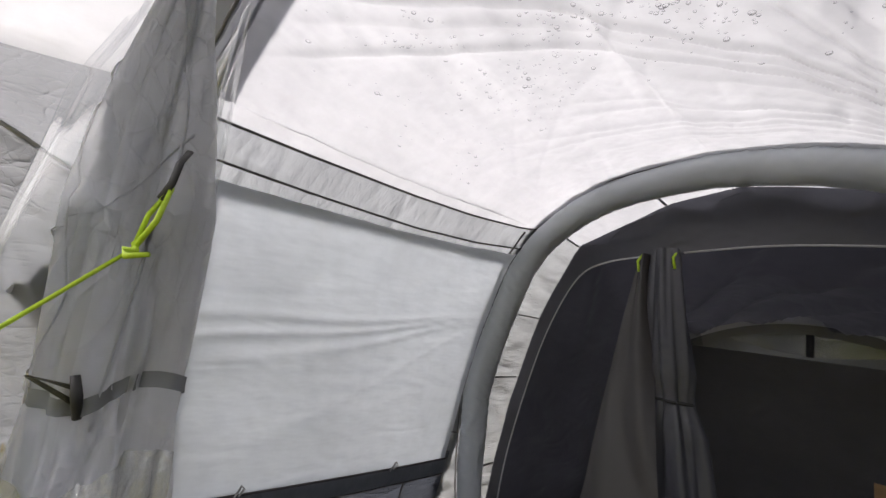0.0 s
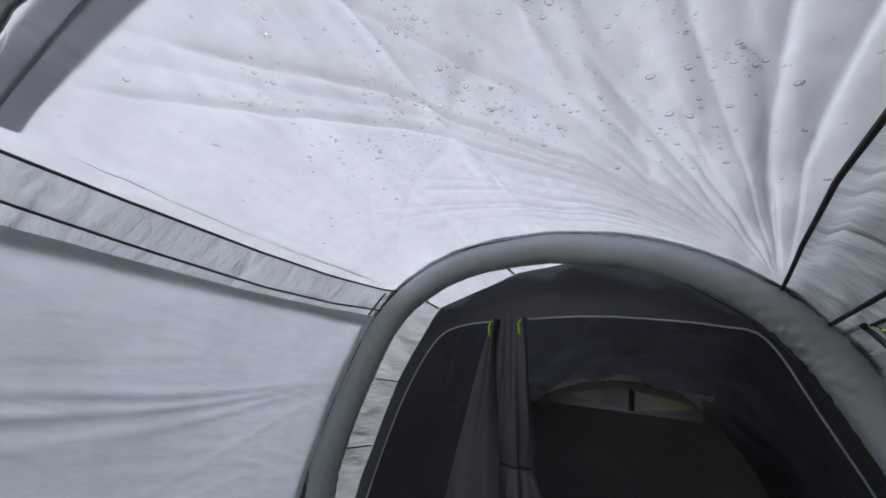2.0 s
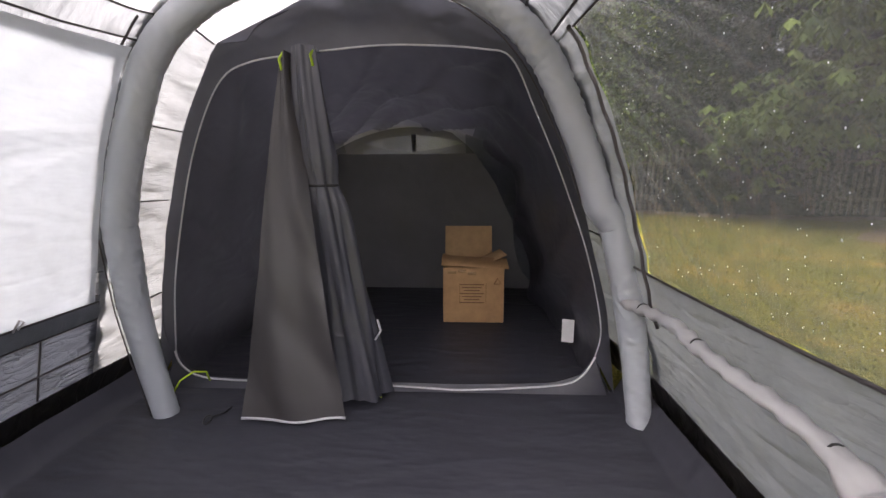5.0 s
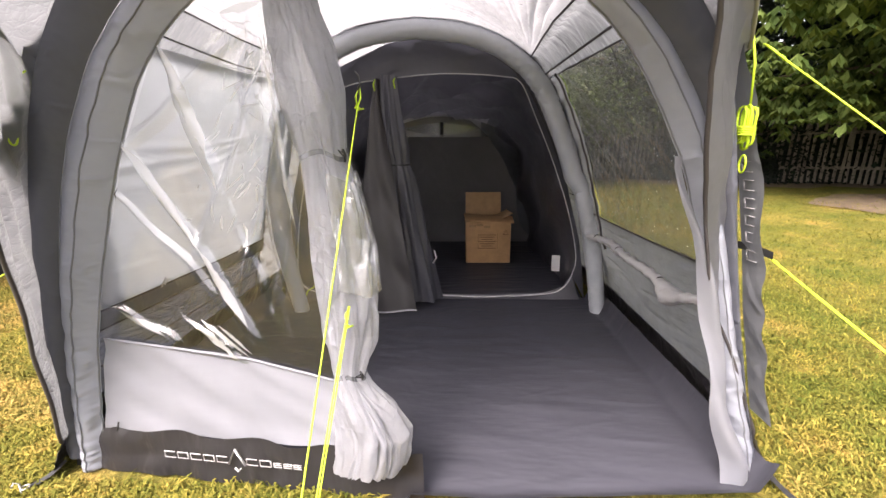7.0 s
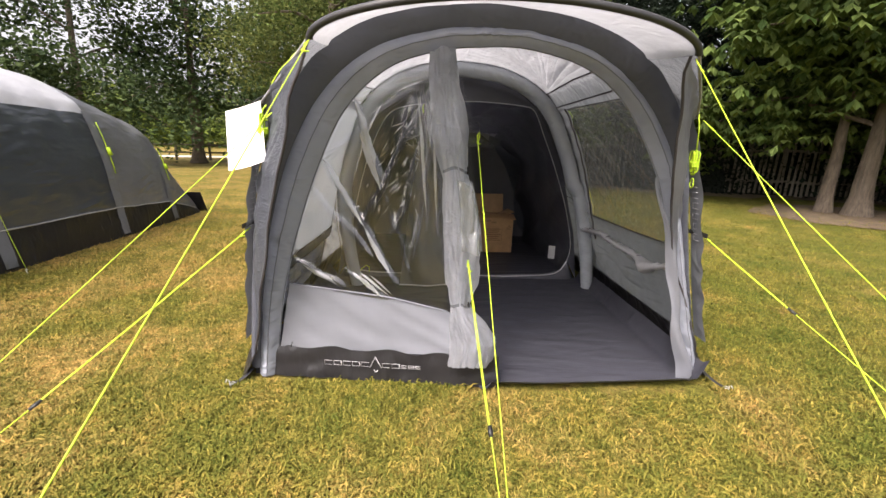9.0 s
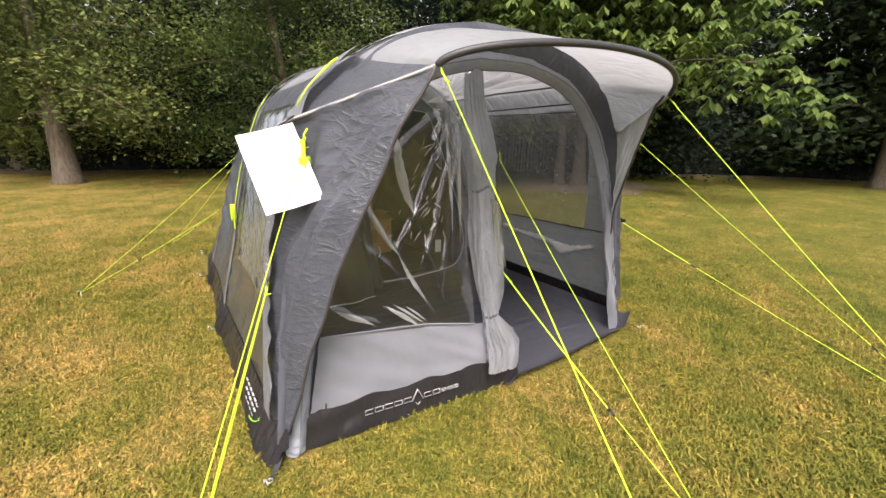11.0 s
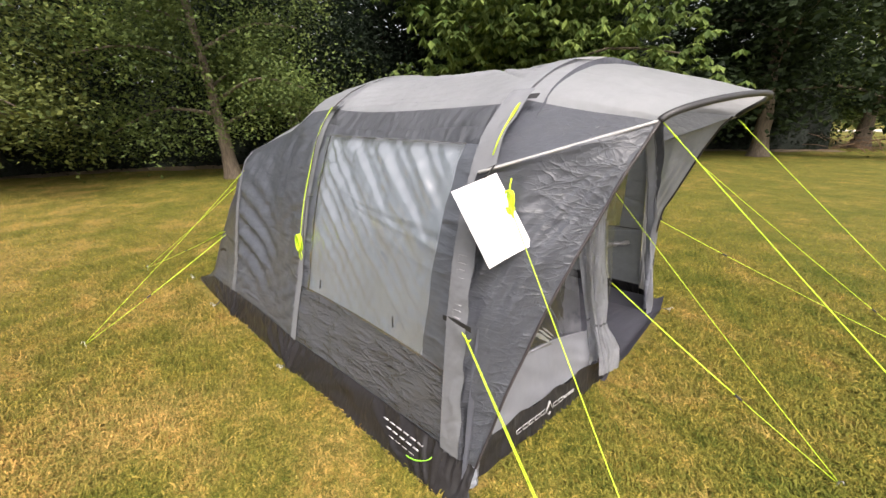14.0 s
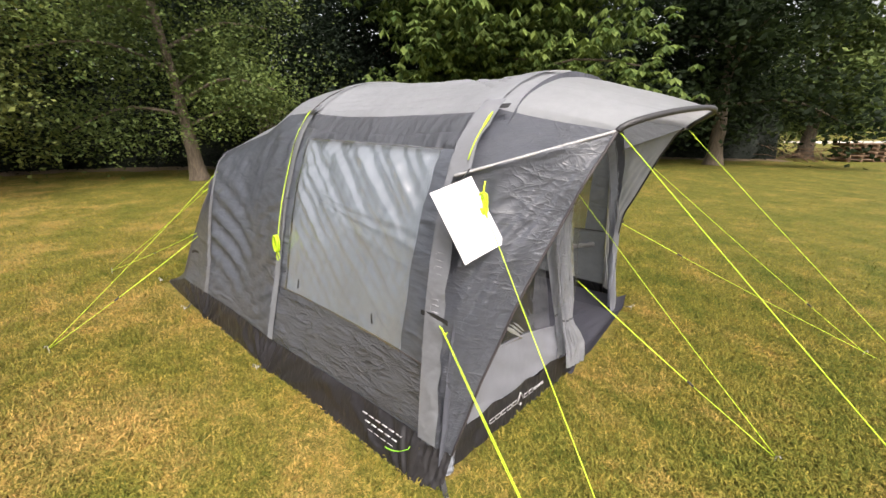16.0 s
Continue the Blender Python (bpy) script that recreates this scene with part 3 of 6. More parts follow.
vent = [f for f in rp[1] if (lambda c: c.z > 1.0 and abs(c.x) < 0.5)(sum((rp[0][i] for i in f), Vector()) / 4)]
part("rear_panel", (rp[0], [f for f in rp[1] if f not in set(vent)]), WALL, tent, "slate grey sloping rear panel")
part("rear_vent", (rp[0], vent), ROOF, tent, "pale vent cover in the rear panel")

# beads of water on the underside of the roof
def drops(n, seed):
    """Beads gather in loose clusters and along the creases."""
    rng = random.Random(seed)
    vs, fs = [], []
    heaps = [(rng.uniform(0.3, 0.8), rng.uniform(-0.5, 0.85), rng.uniform(0.02, 0.09)) for _ in range(26)] + [(0.42, 0.0, 0.07), (0.5, -0.05, 0.06), (0.62, -0.1, 0.05)]
    for i in range(n):
        if i % 5:
            hy, hs, hw = heaps[rng.randrange(len(heaps))]
            y, s = rng.gauss(hy, hw), rng.gauss(hs, hw * 1.3)
        else:
            y, s = 0.2 + 0.75 * rng.random(), rng.uniform(-0.9, 0.95)
        if abs(s) > 0.97 or not 0.15 < y < 1.2:
            continue
        c = fanned(shell(y, 1 - abs(s) * 0.19, -1 if s < 0 else 1, -0.001, 0.007, 3.0), y, s)
        r = rng.choice((0.0014, 0.0017, 0.002, 0.0025, 0.0034, 0.005)) * rng.uniform(0.7, 1.25)
        k = len(vs)
        tilt = rng.uniform(0, 3.14)
        sx, sy = r * rng.uniform(0.85, 1.15), r * rng.uniform(0.95, 1.4)
        for h, w in ((0.0, 1.0), (0.3, 0.92), (0.5, 0.66)):
            for i8 in range(10):
                a = i8 * math.pi / 5
                ux, uy = sx * w * math.cos(a), sy * w * math.sin(a)
                vs.append(c + Vector((ux * math.cos(tilt) - uy * math.sin(tilt), ux * math.sin(tilt) + uy * math.cos(tilt), -r * h)))
        vs.append(c - Vector((0, 0, r * 0.58)))
        for j in (0, 10):
            for i8 in range(10):
                fs.append((k + j + i8, k + j + (i8 + 1) % 10, k + j + 10 + (i8 + 1) % 10, k + j + 10 + i8))
        for i8 in range(10):
            fs.append((k + 20 + i8, k + 20 + (i8 + 1) % 10, k + 30))
        fs.append(tuple(k + i8 for i8 in range(9, -1, -1)))
    return vs, fs


part("condensation", drops(900, 4), DROP, tent, "beads of rain on the roof cloth", kind="stuff")

WY0 = 0.22                       # the side windows' depth along their heads
WY1 = {-1: 1.40, 1: 1.32}
WQ = {-1: (0.3, 0.695), 1: (0.382, 0.716)}    # and height up the wall


def win_front(v):
    """The front edge of a side window leans forward to its head."""
    return lerp(0.30, WY0, v)


def flare(y, sd=-1):
    """How far the skirt's foot stands out from the wall: drawn out at the pegs, widest at the front corner."""
    w = table([0.12, 0.45, 1.0, 1.38, 1.5, 1.6, 2.2, 2.85, 2.95, 3.05, 3.76], [0.075, 0.06, 0.03, 0.02, 0.045, 0.012, 0.006, 0.012, 0.035, 0.012, 0.0], y)
    return w if sd < 0 else 0.4 * w


def skirt_point(y, v, sd):
    """v: 0 on the ground, 1 at the seam. Folds run from each peg up to the seam."""
    p = shell(y, 0.08 * v, sd, 0.004, 0)
    d = 0.0
    for yp in (0.12, 1.5, 2.95):
        a = math.atan2(y - yp, 0.06 + v * 0.2)
        near = math.exp(-abs(y - yp) * 1.1)
        d += near * (abs(math.sin(9 * a + 2 * yp)) ** 3 * 0.02 + 0.01 * abs(math.sin(23 * a + yp)) ** 2)
    d += 0.004 * rnd((y * 9, v * 2, sd), 1.3, 11.0)
    return p + Vector((sd * (flare(y, sd) * (1 - v) + (d - 0.006) * min(1, 5 * (1 - v), 0.12 + 3 * v)), 0, 0))


for sd in (-1, 1):
    # bay with the window: frame strips round the opening
    panel("upper_band", 0.12, 1.5, lambda y: q_band(y, sd), lambda y: q_seam(y, sd), sd, BAND, "grey band under the roof seam", 120, 8, 0, 0.005)
    panel("upper_band", 0.12, 1.5, WQ[sd][1], lambda y: q_band(y, sd), sd, BAND, "", 120, 8, 0, 0.005)
    part("wall_strip", grid(lambda u, v: shell(lerp(0.12, win_front(v), u), lerp(WQ[sd][0], WQ[sd][1], v), sd, 0, 0.009 * min(1, 7 * v, 7 * (1 - v)), 1.0), 12, 110), WALL, tent)
    panel("wall_strip", WY1[sd], 1.5, WQ[sd][0], WQ[sd][1], sd, WALL, "", 12, 110, 0, 0.009)
    panel("lower_wall", 0.12, 1.5, 0.08, WQ[sd][0], sd, CRINKLE if sd < 0 else WALL, "crumpled slate grey lower wall", 60, 16, 0, 0.007, None, 7.0)
    panel("side_wall", 1.5, 2.95, 0.08, lambda y: lerp(0.8, 0.86, (y - 1.5) / 1.45), sd, WALL, "slate grey bedroom wall", 70, 80, 0, 0.009, None, 9.0)
    for y0, y1, n in ((0.12, 1.5, 150), (1.5, 2.95, 120), (2.95, 3.76, 50)):
        part("skirt", grid(lambda u, v: skirt_point(lerp(y0, y1, u), v, sd), n, 10), SKIRT, tent, "black skirt drawn out to its pegs")
    # pale beam sleeves on the outside
    for y, w in ((1.5, 0.035), (2.95, 0.035)):
        panel("beam_sleeve", y - w, y + w, 0.085, 0.82, sd, SLEEVE, "light grey beam sleeve", 4, 40, 0.012, 0.002)
    panel("beam_sleeve", 0.02, 0.125, 0.085, 0.8, sd, SLEEVE, "light grey front beam sleeve", 6, 44, 0.026, 0.0025)
    # piping along the seams
    for q in (lambda y: q_seam(y, sd), lambda y: q_band(y, sd)):
        part("piping", tube([shell(lerp(0.14, 1.48, k / 24), q(lerp(0.14, 1.48, k / 24)), sd, -0.008, 0, 1.0) for k in range(25)], 0.0055 if sd > 0 else 0.0042, 6), PIPING, tent)
    part("piping", tube([shell(lerp(WY0, WY1[sd], k / 16), WQ[sd][1], sd, -0.002, 0) for k in range(17)], 0.004, 6), PIPING, tent)
    part("piping", tube([shell(lerp(0.14, 1.48, k / 16), WQ[sd][0], sd, -0.002, 0) for k in range(17)], 0.005, 6), PIPING, tent)

# the roof beam stripe outside (first and second beams)
for y in (0.12, 1.5):
    part("roof_sleeve", grid(lambda u, v: (lambda s: shell(y + lerp(-0.05, 0.05, u), 1 - abs(s) * 0.2, -1 if s < 0 else 1, 0.008, 0.001))(lerp(-1, 1, v)), 3, 40), ROOF, tent)

# windows
def window(side, film, label):
    def f(u, v):
        y = lerp(win_front(v), WY1[side], u)
        p = shell(y, lerp(WQ[side][0], WQ[side][1], v), side, 0.004, 0.006, 21.0)
        c = p.z + 0.8 * (WY1[side] - y) + 0.025 * rnd((y * 3, p.z * 3, 5), 1.0)
        k = abs(math.sin(c * 14 + 0.2 * math.sin(y * 5))) ** 5 * 0.8 + abs(math.sin(c * 31 + 1)) ** 4 * 0.45
        e = 0.028 * k * (0.1 + 1.1 * v * v) * min(1, 8 * u, 8 * (1 - u), 14 * (1 - v)) + 0.003 * rnd((y * 18, p.z * 18, 1), 1.0)
        return p + Vector((side * e, 0, 0.2 * e))
    return part("side_window", grid(f, 150, 130), film, tent, label)


wl = window(-1, FILMLEFT, "clear creased PVC side window with the pale curtain closed behind it")


def curtain(u, v):
    """Creases run forward from where the curtain is buttoned to the middle beam."""
    y = lerp(0.08, WY1[-1] + 0.05, u)
    p = shell(y, lerp(0.285, q_seam(y, -1) - 0.07, v), -1, -0.022, 0.002, 23.0)
    a = math.atan2(p.z - 1.24, 1.5 - y)
    e = sum(h * math.exp(-((a - a0 - 0.02 * math.sin(5 * y)) / w) ** 2) for a0, w, h in ((-0.1, 0.02, -0.010), (-0.16, 0.015, -0.009), (-0.24, 0.025, -0.005), (-0.5, 0.03, -0.003)))
    return p + Vector((e * min(1, 4 * (1.45 - y)), 0, 0))


part("curtain", grid(curtain, 90, 110), CURTAIN, wl, "white translucent curtain, zipped shut")
sill = part("sill_band", grid(lambda u, v: shell(lerp(0.1, 1.46, u), lerp(0.245, 0.292, v), -1, -0.026 - 0.01 * math.sin(math.pi * v), 0), 40, 6), BAND, wl, "grey band along the foot of the curtain")
for q in (0.245, 0.292):
    part("band_piping", tube([skew(shell(lerp(0.1, 1.46, k / 30), q, -1, -0.028, 0)) for k in range(31)], 0.004, 6), PIPING, sill)
part("wall_seam", tube([shell(1.24, lerp(0.09, 0.25, k / 8), -1, -0.012, 0) for k in range(9)], 0.004, 6), PIPING, tent)
part("wall_seam", tube([shell(lerp(0.2, 1.47, k / 24), 0.15, -1, -0.012, 0) for k in range(25)], 0.004, 6), PIPING, tent)
for yy in (0.5, 1.12):
    part("curtain_loop", tube([skew(shell(yy, 0.29, -1, -0.034, 0)), skew(shell(yy + 0.01, 0.315, -1, -0.045, 0)), skew(shell(yy + 0.02, 0.31, -1, -0.05, 0)), skew(shell(yy + 0.01, 0.295, -1, -0.04, 0))], 0.0035, 6), ROLLED, sill, "pale elastic loop")
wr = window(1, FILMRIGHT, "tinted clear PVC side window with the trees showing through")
for yy, q in ((0.52, 0.335), (1.25, 0.325)):
    part("curtain_toggle", tube([shell(yy, q, -1, 0.01), shell(yy, q + 0.015, -1, 0.012), shell(yy + 0.004, q + 0.03, -1, 0.01)], 0.004, 6), BLACKTAPE, wl)


# strap of the rolled curtain, hanging at the window's head, and rain on the film
part("curtain_strap", grid(lambda u, v: shell(0.62 + 0.004 * (2 * v - 1), lerp(0.716, 0.69, u), 1, -0.012 - 0.01 * u, 0), 6, 2), BLACKTAPE, wr, "black strap")


def window_drops(n, seed):
    rng = random.Random(seed)
    vs, fs = [], []
    for _ in range(n):
        c = shell(rng.uniform(0.35, 1.3), rng.uniform(0.4, 0.71), 1, -0.003, 0.006, 21.0)
        r = rng.choice((0.001, 0.0014, 0.002))
        k = len(vs)
        for i in range(6):
            a = i * math.pi / 3
            vs.append(c + Vector((0, r * math.cos(a), 1.3 * r * math.sin(a))))
        vs.append(c - Vector((r * 0.8, 0, 0)))
        fs += [(k + i, k + (i + 1) % 6, k + 6) for i in range(6)]
    return vs, fs


part("rain", window_drops(220, 8), WATER, wr, "small drops of rain", kind="stuff")


# rolled-down curtain of the other window: a slack cloth sausage held by toggles
def roll(u):
    y = lerp(0.2, 1.46, u)
    z = table([0, 0.08, 0.22, 0.32, 0.5, 0.75, 1.0], [0.6, 0.57, 0.51, 0.55, 0.575, 0.59, 0.56], u)
    x = section(y, table([0.4, 0.6], [0.2, 0.32], z))[0]
    return Vector((x - 0.05 - 0.012 * math.sin(u * 14), y, z))


part("rolled_curtain", (lambda g: ([v + Vector((rnd(v, 30), rnd(v, 26, 3), rnd(v, 28, 5))) * 0.008 for v in g[0]], g[1]))(tube([roll(k / 60) for k in range(61)], [0.022 + 0.007 * math.sin(k * 0.9) ** 2 + 0.03 * math.exp(-((k - 13) / 4) ** 2) for k in range(61)], 16, False, 0.7)), ROLLED, wr, "pale curtain rolled down and tied below the window")
for u in (0.3, 0.62, 0.9):
    p = roll(u)
    part("curtain_strap", tube([p + Vector((math.cos(a) * 0.022, 0, math.sin(a) * 0.024)) for a in np.linspace(0, 6.28, 14)], 0.0025, 5), BLACKTAPE, wr)


# the air beams inside
def beam_arch(y, off, q0=0.0, n=60):
    pts = []
    for k in range(n + 1):
        s = lerp(-1, 1, k / n)
        q = lerp(q0, 1, 1 - abs(s))
        x, z = section(y, q, off)
        pts.append(Vector(((-1 if s < 0 else 1) * max(x, 0.0), y + back_lean(y, q), z)))
    return pts


def puffed(pts, r, n=30, m=620):
    """An inflated tube in a cloth sleeve: short slanting gathers come and go along it."""
    c = resample(pts, m)
    g = tube(c, r if isinstance(r, (int, float)) else [r(p) for p in c], n)
    step = (c[1] - c[0]).length
    out = []
    for i, p in enumerate(c):
        L = i * step
        for k in range(n):
            a = 2 * math.pi * k / n
            v = g[0][i * n + k]
            q = (math.cos(a), math.sin(a), L * 4)
            gather = (abs(math.sin(L * 58 + 2 * a + 2.2 * rnd(q, 0.6))) ** 9 + 0.6 * abs(math.sin(L * 97 - a + 3.0 * rnd(q, 0.8, 2))) ** 8) * max(0, rnd(q, 0.5, 3) + 0.25) * 0.1
            out.append(p + (v - p) * (1 + gather + 0.022 * rnd(q, 1.2, 6)))
    return out, g[1]


def middle_beam():
    """The middle beam hugs the roof; its feet stand free of the walls."""
    pts = []
    for p in beam_arch(1.5, -0.06):
        x, z = p.x, p.z
        if z < 0.9:
            x = table([0, 0.25, 0.5, 0.9], [0.925, 0.965, 0.99, 0.99], z) * -1 if x < 0 else table([0, 0.3, 0.6, 0.9], [1.165, 1.135, 1.09, 1.03], z)
        pts.append(Vector((x, 1.5, z)))
    return pts


middle = part("air_beam", puffed(middle_beam(), lambda p: table([0, 0.35, 0.8, 1.6], [0.05, 0.055, 0.062, 0.057], p.z)), TUBE, tent, "grey inflated middle beam")
mb = middle_beam()
for ox, oy, oz, m_ in ((0.055, -0.022, 0.045, PIPING), (-0.02, 0.056, -0.012, PIPING)):
    part("beam_seam", tube([skew(p + Vector((ox * (1 if p.x > 0 else -1) * min(1, 1.6 * abs(p.x)), oy, oz * (1 - min(1, 1.1 * abs(p.x)) ** 2)))) for p in resample(mb, 90)], 0.0032, 5), m_, middle)


# piped seams and tabs that tie the beam's sleeve to the walls
def sleeve_ties(sd):
    side = [p for p in resample(mb, 160) if p.x * sd > 0.5 and p.z > 0.5]
    side = resample(sorted(side, key=lambda p: p.z), 50)

    def f(u, v):
        p = side[min(int(round(v * 49)), 49)]
        inner_edge = p + Vector((sd * 0.052, -0.03, 0.0))
        q = table([0, 0.2, 0.4, 0.6, 0.84, 1.14, 1.46, 1.57, 1.665], QK[:9], p.z + 0.01)
        wall = shell(1.42 if sd < 0 else 1.325, min(q, 0.785 if sd < 0 else 0.72), sd, -0.012, 0)
        return inner_edge.lerp(wall, u) + Vector((0, 0.007 * math.sin(p.z * 46), 0)) * (u if sd > 0 else 0)
    lead = part("sleeve_piping", tube([f(0, k / 49) for k in range(50)], 0.0038, 6), PIPING, tent, "dark piping along the beam's sleeve")
    part("sleeve_piping", tube([f(1, k / 49) for k in range(50)], 0.0045 if sd < 0 else 0.007, 6), PIPING, tent)
    if sd < 0:
        for v in (0.12, 0.46, 0.9):
            part("sleeve_tab", tube([skew(f(0, v) + Vector((0, -0.004, 0))), skew(f(1, v) + Vector((0, -0.004, 0)))], 0.006, 6, True, 0.4), BLACKTAPE, lead)


sleeve_ties(-1)
sleeve_ties(1)

# ---- porch: canopy, wings and the front beam ----
P = Vector((1.07, 0.06, 1.41))
TIP = Vector((0.70, -0.44, 1.59))
# the free edge of the wing beside the open door
EDGE_Z = [0.15, 0.2, 0.35, 0.5, 0.65, 0.8, 0.95, 1.1, 1.25, 1.4, 1.55, 1.59]
EDGE_X = [1.21, 1.207, 1.153, 1.098, 1.023, 0.949, 0.894, 0.83, 0.785, 0.74, 0.69, 0.68]
EDGE_Y = [0.03, 0.02, 0.0, 0.0, -0.01, -0.04, -0.07, -0.15, -0.22, -0.29, -0.38, -0.42]


def arch_edge(t):
    """Half of the canopy's edge: t 0 at the shoulder, 0.5 at the corner, 1 at the middle."""
    if t < 0.5:
        return P.lerp(TIP, t * 2)
    a = (t - 0.5) * math.pi
    return Vector((0.70 * math.cos(a), -0.44 - 0.20 * math.sin(a) ** 1.5, 1.59 + 0.10 * math.sin(a)))


def arch_back(t):
    q = lerp(0.655, 0.8, t * 2) if t < 0.5 else lerp(0.8, 1, t * 2 - 1)
    x, z = section(0.13, q)
    return Vector((x, 0.13, z))


def canopy_point(t, w, side):
    a, b = arch_back(t), arch_edge(t)
    p = a.lerp(b, w)
    p.z += 0.012 * math.sin(math.pi * w) * (1 if t > 0.5 else -0.5)
    p += Vector((0, 0, 0.006 * rnd((t * 9, w * 3, side), 1.2)))
    return Vector((side * p.x, p.y, p.z))


canopy = part("canopy", grid(lambda u, v: canopy_point(1 - 0.5 * abs(lerp(-1, 1, v)), u, -1 if v < 0.5 else 1), 18, 50), ROOF, tent, "pale translucent porch canopy")
for sd in (-1, 1):
    part("canopy_side", grid(lambda u, v: canopy_point(0.5 * v, u, sd), 16, 14), WING, tent, "grey canopy shoulder")
    part("pole_sleeve", tube([Vector((sd * p.x, p.y - 0.004, p.z + 0.003)) for p in (arch_edge(k / 20 * 0.5) for k in range(21))], 0.0065, 7), TRIMLIGHT, tent, "light piped pole sleeve")

    def wing(u, v):
        x, z = section(0.13, lerp(0.655, 0.07, v), 0.004)
        back = Vector((x, 0.12, z)) if v > 0.02 else P.copy()
        back = back.lerp(P, max(0, 1 - v * 9))
        low = Vector((1.2, -0.03, 0.15))
        edge = TIP.lerp(low, v)
        if sd > 0:
            z = edge.z
            edge = Vector((table(EDGE_Z, EDGE_X, z), table(EDGE_Z, EDGE_Y, z), z))
        else:
            edge += Vector((0.05, 0.04, 0)) * math.sin(math.pi * v) * 0.8
        p = back.lerp(edge, u)
        fold = 0.011 * math.sin(u * 9 + v * 5) * math.sin(math.pi * v) * u + 0.016 * abs(math.sin(15 * (v * 0.75 - u * 0.45) + 2.5 * rnd((u * 2, v * 2, 3), 1))) ** 2 * (1 - 0.6 * v) * min(1, 4 * u) + 0.024 * abs(math.sin(math.atan2(v * 1.4, (1.02 - u) * 0.5) * 11 + rnd((u * 2, v * 3, 9), 1))) ** 2 * min(1, 3 * v) * (1 - v) + 0.004 * rnd((u * 9, v * 14, 6 + sd), 1.2) + 0.01 * rnd((u * 5, v * 4, sd), 1.5)
        p += Vector(((0.03 if sd < 0 else 0.0) * math.sin(math.pi * u) * math.sin(math.pi * min(v * 1.1, 1)) + fold, 0, 0))
        return Vector((sd * p.x, p.y, p.z))
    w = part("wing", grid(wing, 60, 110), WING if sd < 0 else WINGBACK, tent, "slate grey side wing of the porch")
    part("hem", tube([wing(1.0, k / 30) for k in range(31)], 0.006, 6), PIPING, w)

    def corner(u, v):
        a, b = wing(u, 1.0), Vector((sd * (lerp(1.265, 1.25, u) + flare(0.12, sd) * (1 - 0.5 * u)), lerp(0.12, -0.03, u), 0.0))
        p = a.lerp(b, v)
        return p + Vector((sd * (0.012 * rnd((u * 4, v * 4, 8), 2) + 0.01 * abs(math.sin(u * 9 + v)) ** 2 * v), 0, 0))
    part("skirt", grid(corner, 24, 10), SKIRT, tent)

part("canopy_pole", tube([Vector((sd * p.x, p.y, p.z)) for sd, p in [(-1, arch_edge(0.5 + 0.5 * k / 24)) for k in range(25)] + [(1, arch_edge(1 - 0.5 * k / 24)) for k in range(1, 25)]], 0.013, 8), POLE, tent, "black sleeved pole along the canopy's edge")

# front panel: half outline of its arch, outer and inner edge of the grey border
FO = [(1.235, 0.0), (1.21, 0.2), (1.165, 0.5), (1.09, 0.85), (0.965, 1.2), (0.78, 1.49), (0.54, 1.68), (0.23, 1.77), (0, 1.785)]
FI = [(1.13, 0.0), (1.1, 0.2), (1.04, 0.5), (0.95, 0.8), (0.82, 1.13), (0.67, 1.40), (0.46, 1.585), (0.2, 1.67), (0, 1.685)]


def fo(t):
    v = spline([(x, z, 0) for x, z in FO], t)
    return v.x, v.y


def fi(t):
    v = spline([(x, z, 0) for x, z in FI], t)
    return v.x, v.y


def fi_x(z):
    return table([p[1] for p in FI], [p[0] for p in FI], z)


def front_y(x, z):
    """The front bows out a little at the foot of the door."""
    return 0.05 - 0.15 * max(0, 1 - abs(x) / 1.25) * max(0, 1 - z / 0.9)


def fp(x, z, d=0.0):
    return Vector((x, front_y(x, z) + d, z))


def border(u, v):
    """The light sleeve of the front beam: a full, puckered roll round the opening."""
    s = lerp(-1, 1, v)
    a, b = fo(1 - abs(s)), fi(1 - abs(s))
    w = u * table([-0.06, 0.3], [1.0, 0.72], s)
    swell = 0.045 * math.sin(math.pi * min(1, u * 1.05)) ** 0.8 + 0.007 * abs(math.sin(s * 70 + 3 * u + 3 * rnd((s * 9, u, 0), 1))) ** 3 * math.sin(math.pi * u)
    return fp((-1 if s < 0 else 1) * lerp(a[0], b[0], w), lerp(a[1], b[1], w), 0.006 * rnd((s * 40, u * 2, 0), 1) - swell)


front = part("front_panel", grid(border, 14, 260), BORDER, tent, "light grey sleeved beam round the arched front")
part("border_seam", tube([border(0.55, k / 160) + Vector((0, -0.002, 0)) for k in range(161)], 0.0026, 5), SLEEVE, front)
part("border_seam", tube([border(0.97, k / 160) + Vector((0, -0.004, 0)) for k in range(161)], 0.003, 5), SLEEVE, front)


def arch_band(u, v):
    """Dark cloth under the canopy, widest at the crown and shoulders, running out down the sides."""
    s = lerp(-0.96, 0.96, v)
    a = fo(1 - abs(s))
    c, d = fo(1 - max(0, abs(s) - 0.01)), fo(1 - min(1, abs(s) + 0.01))
    n = Vector((c[1] - d[1], 0, d[0] - c[0])).normalized()
    w0 = table([0, 0.3, 0.45, 0.6, 0.8, 1], [0.085, 0.1, 0.085, 0.05, 0.032, 0.03] if s < 0 else [0.085, 0.1, 0.08, 0.015, -0.015, -0.015], abs(s))
    k = lerp(0.02, -w0, u)
    p = Vector((a[0] + (n.x if n.x > 0 else -n.x) * -k, 0.02 - 0.05 * u * (1 - abs(s)) - 0.014 * math.sin(math.pi * u) + 0.008 * rnd((s * 16, u, 2), 1.0), a[1] - abs(n.z) * k))
    return Vector(((-1 if s < 0 else 1) * p.x, p.y, p.z))


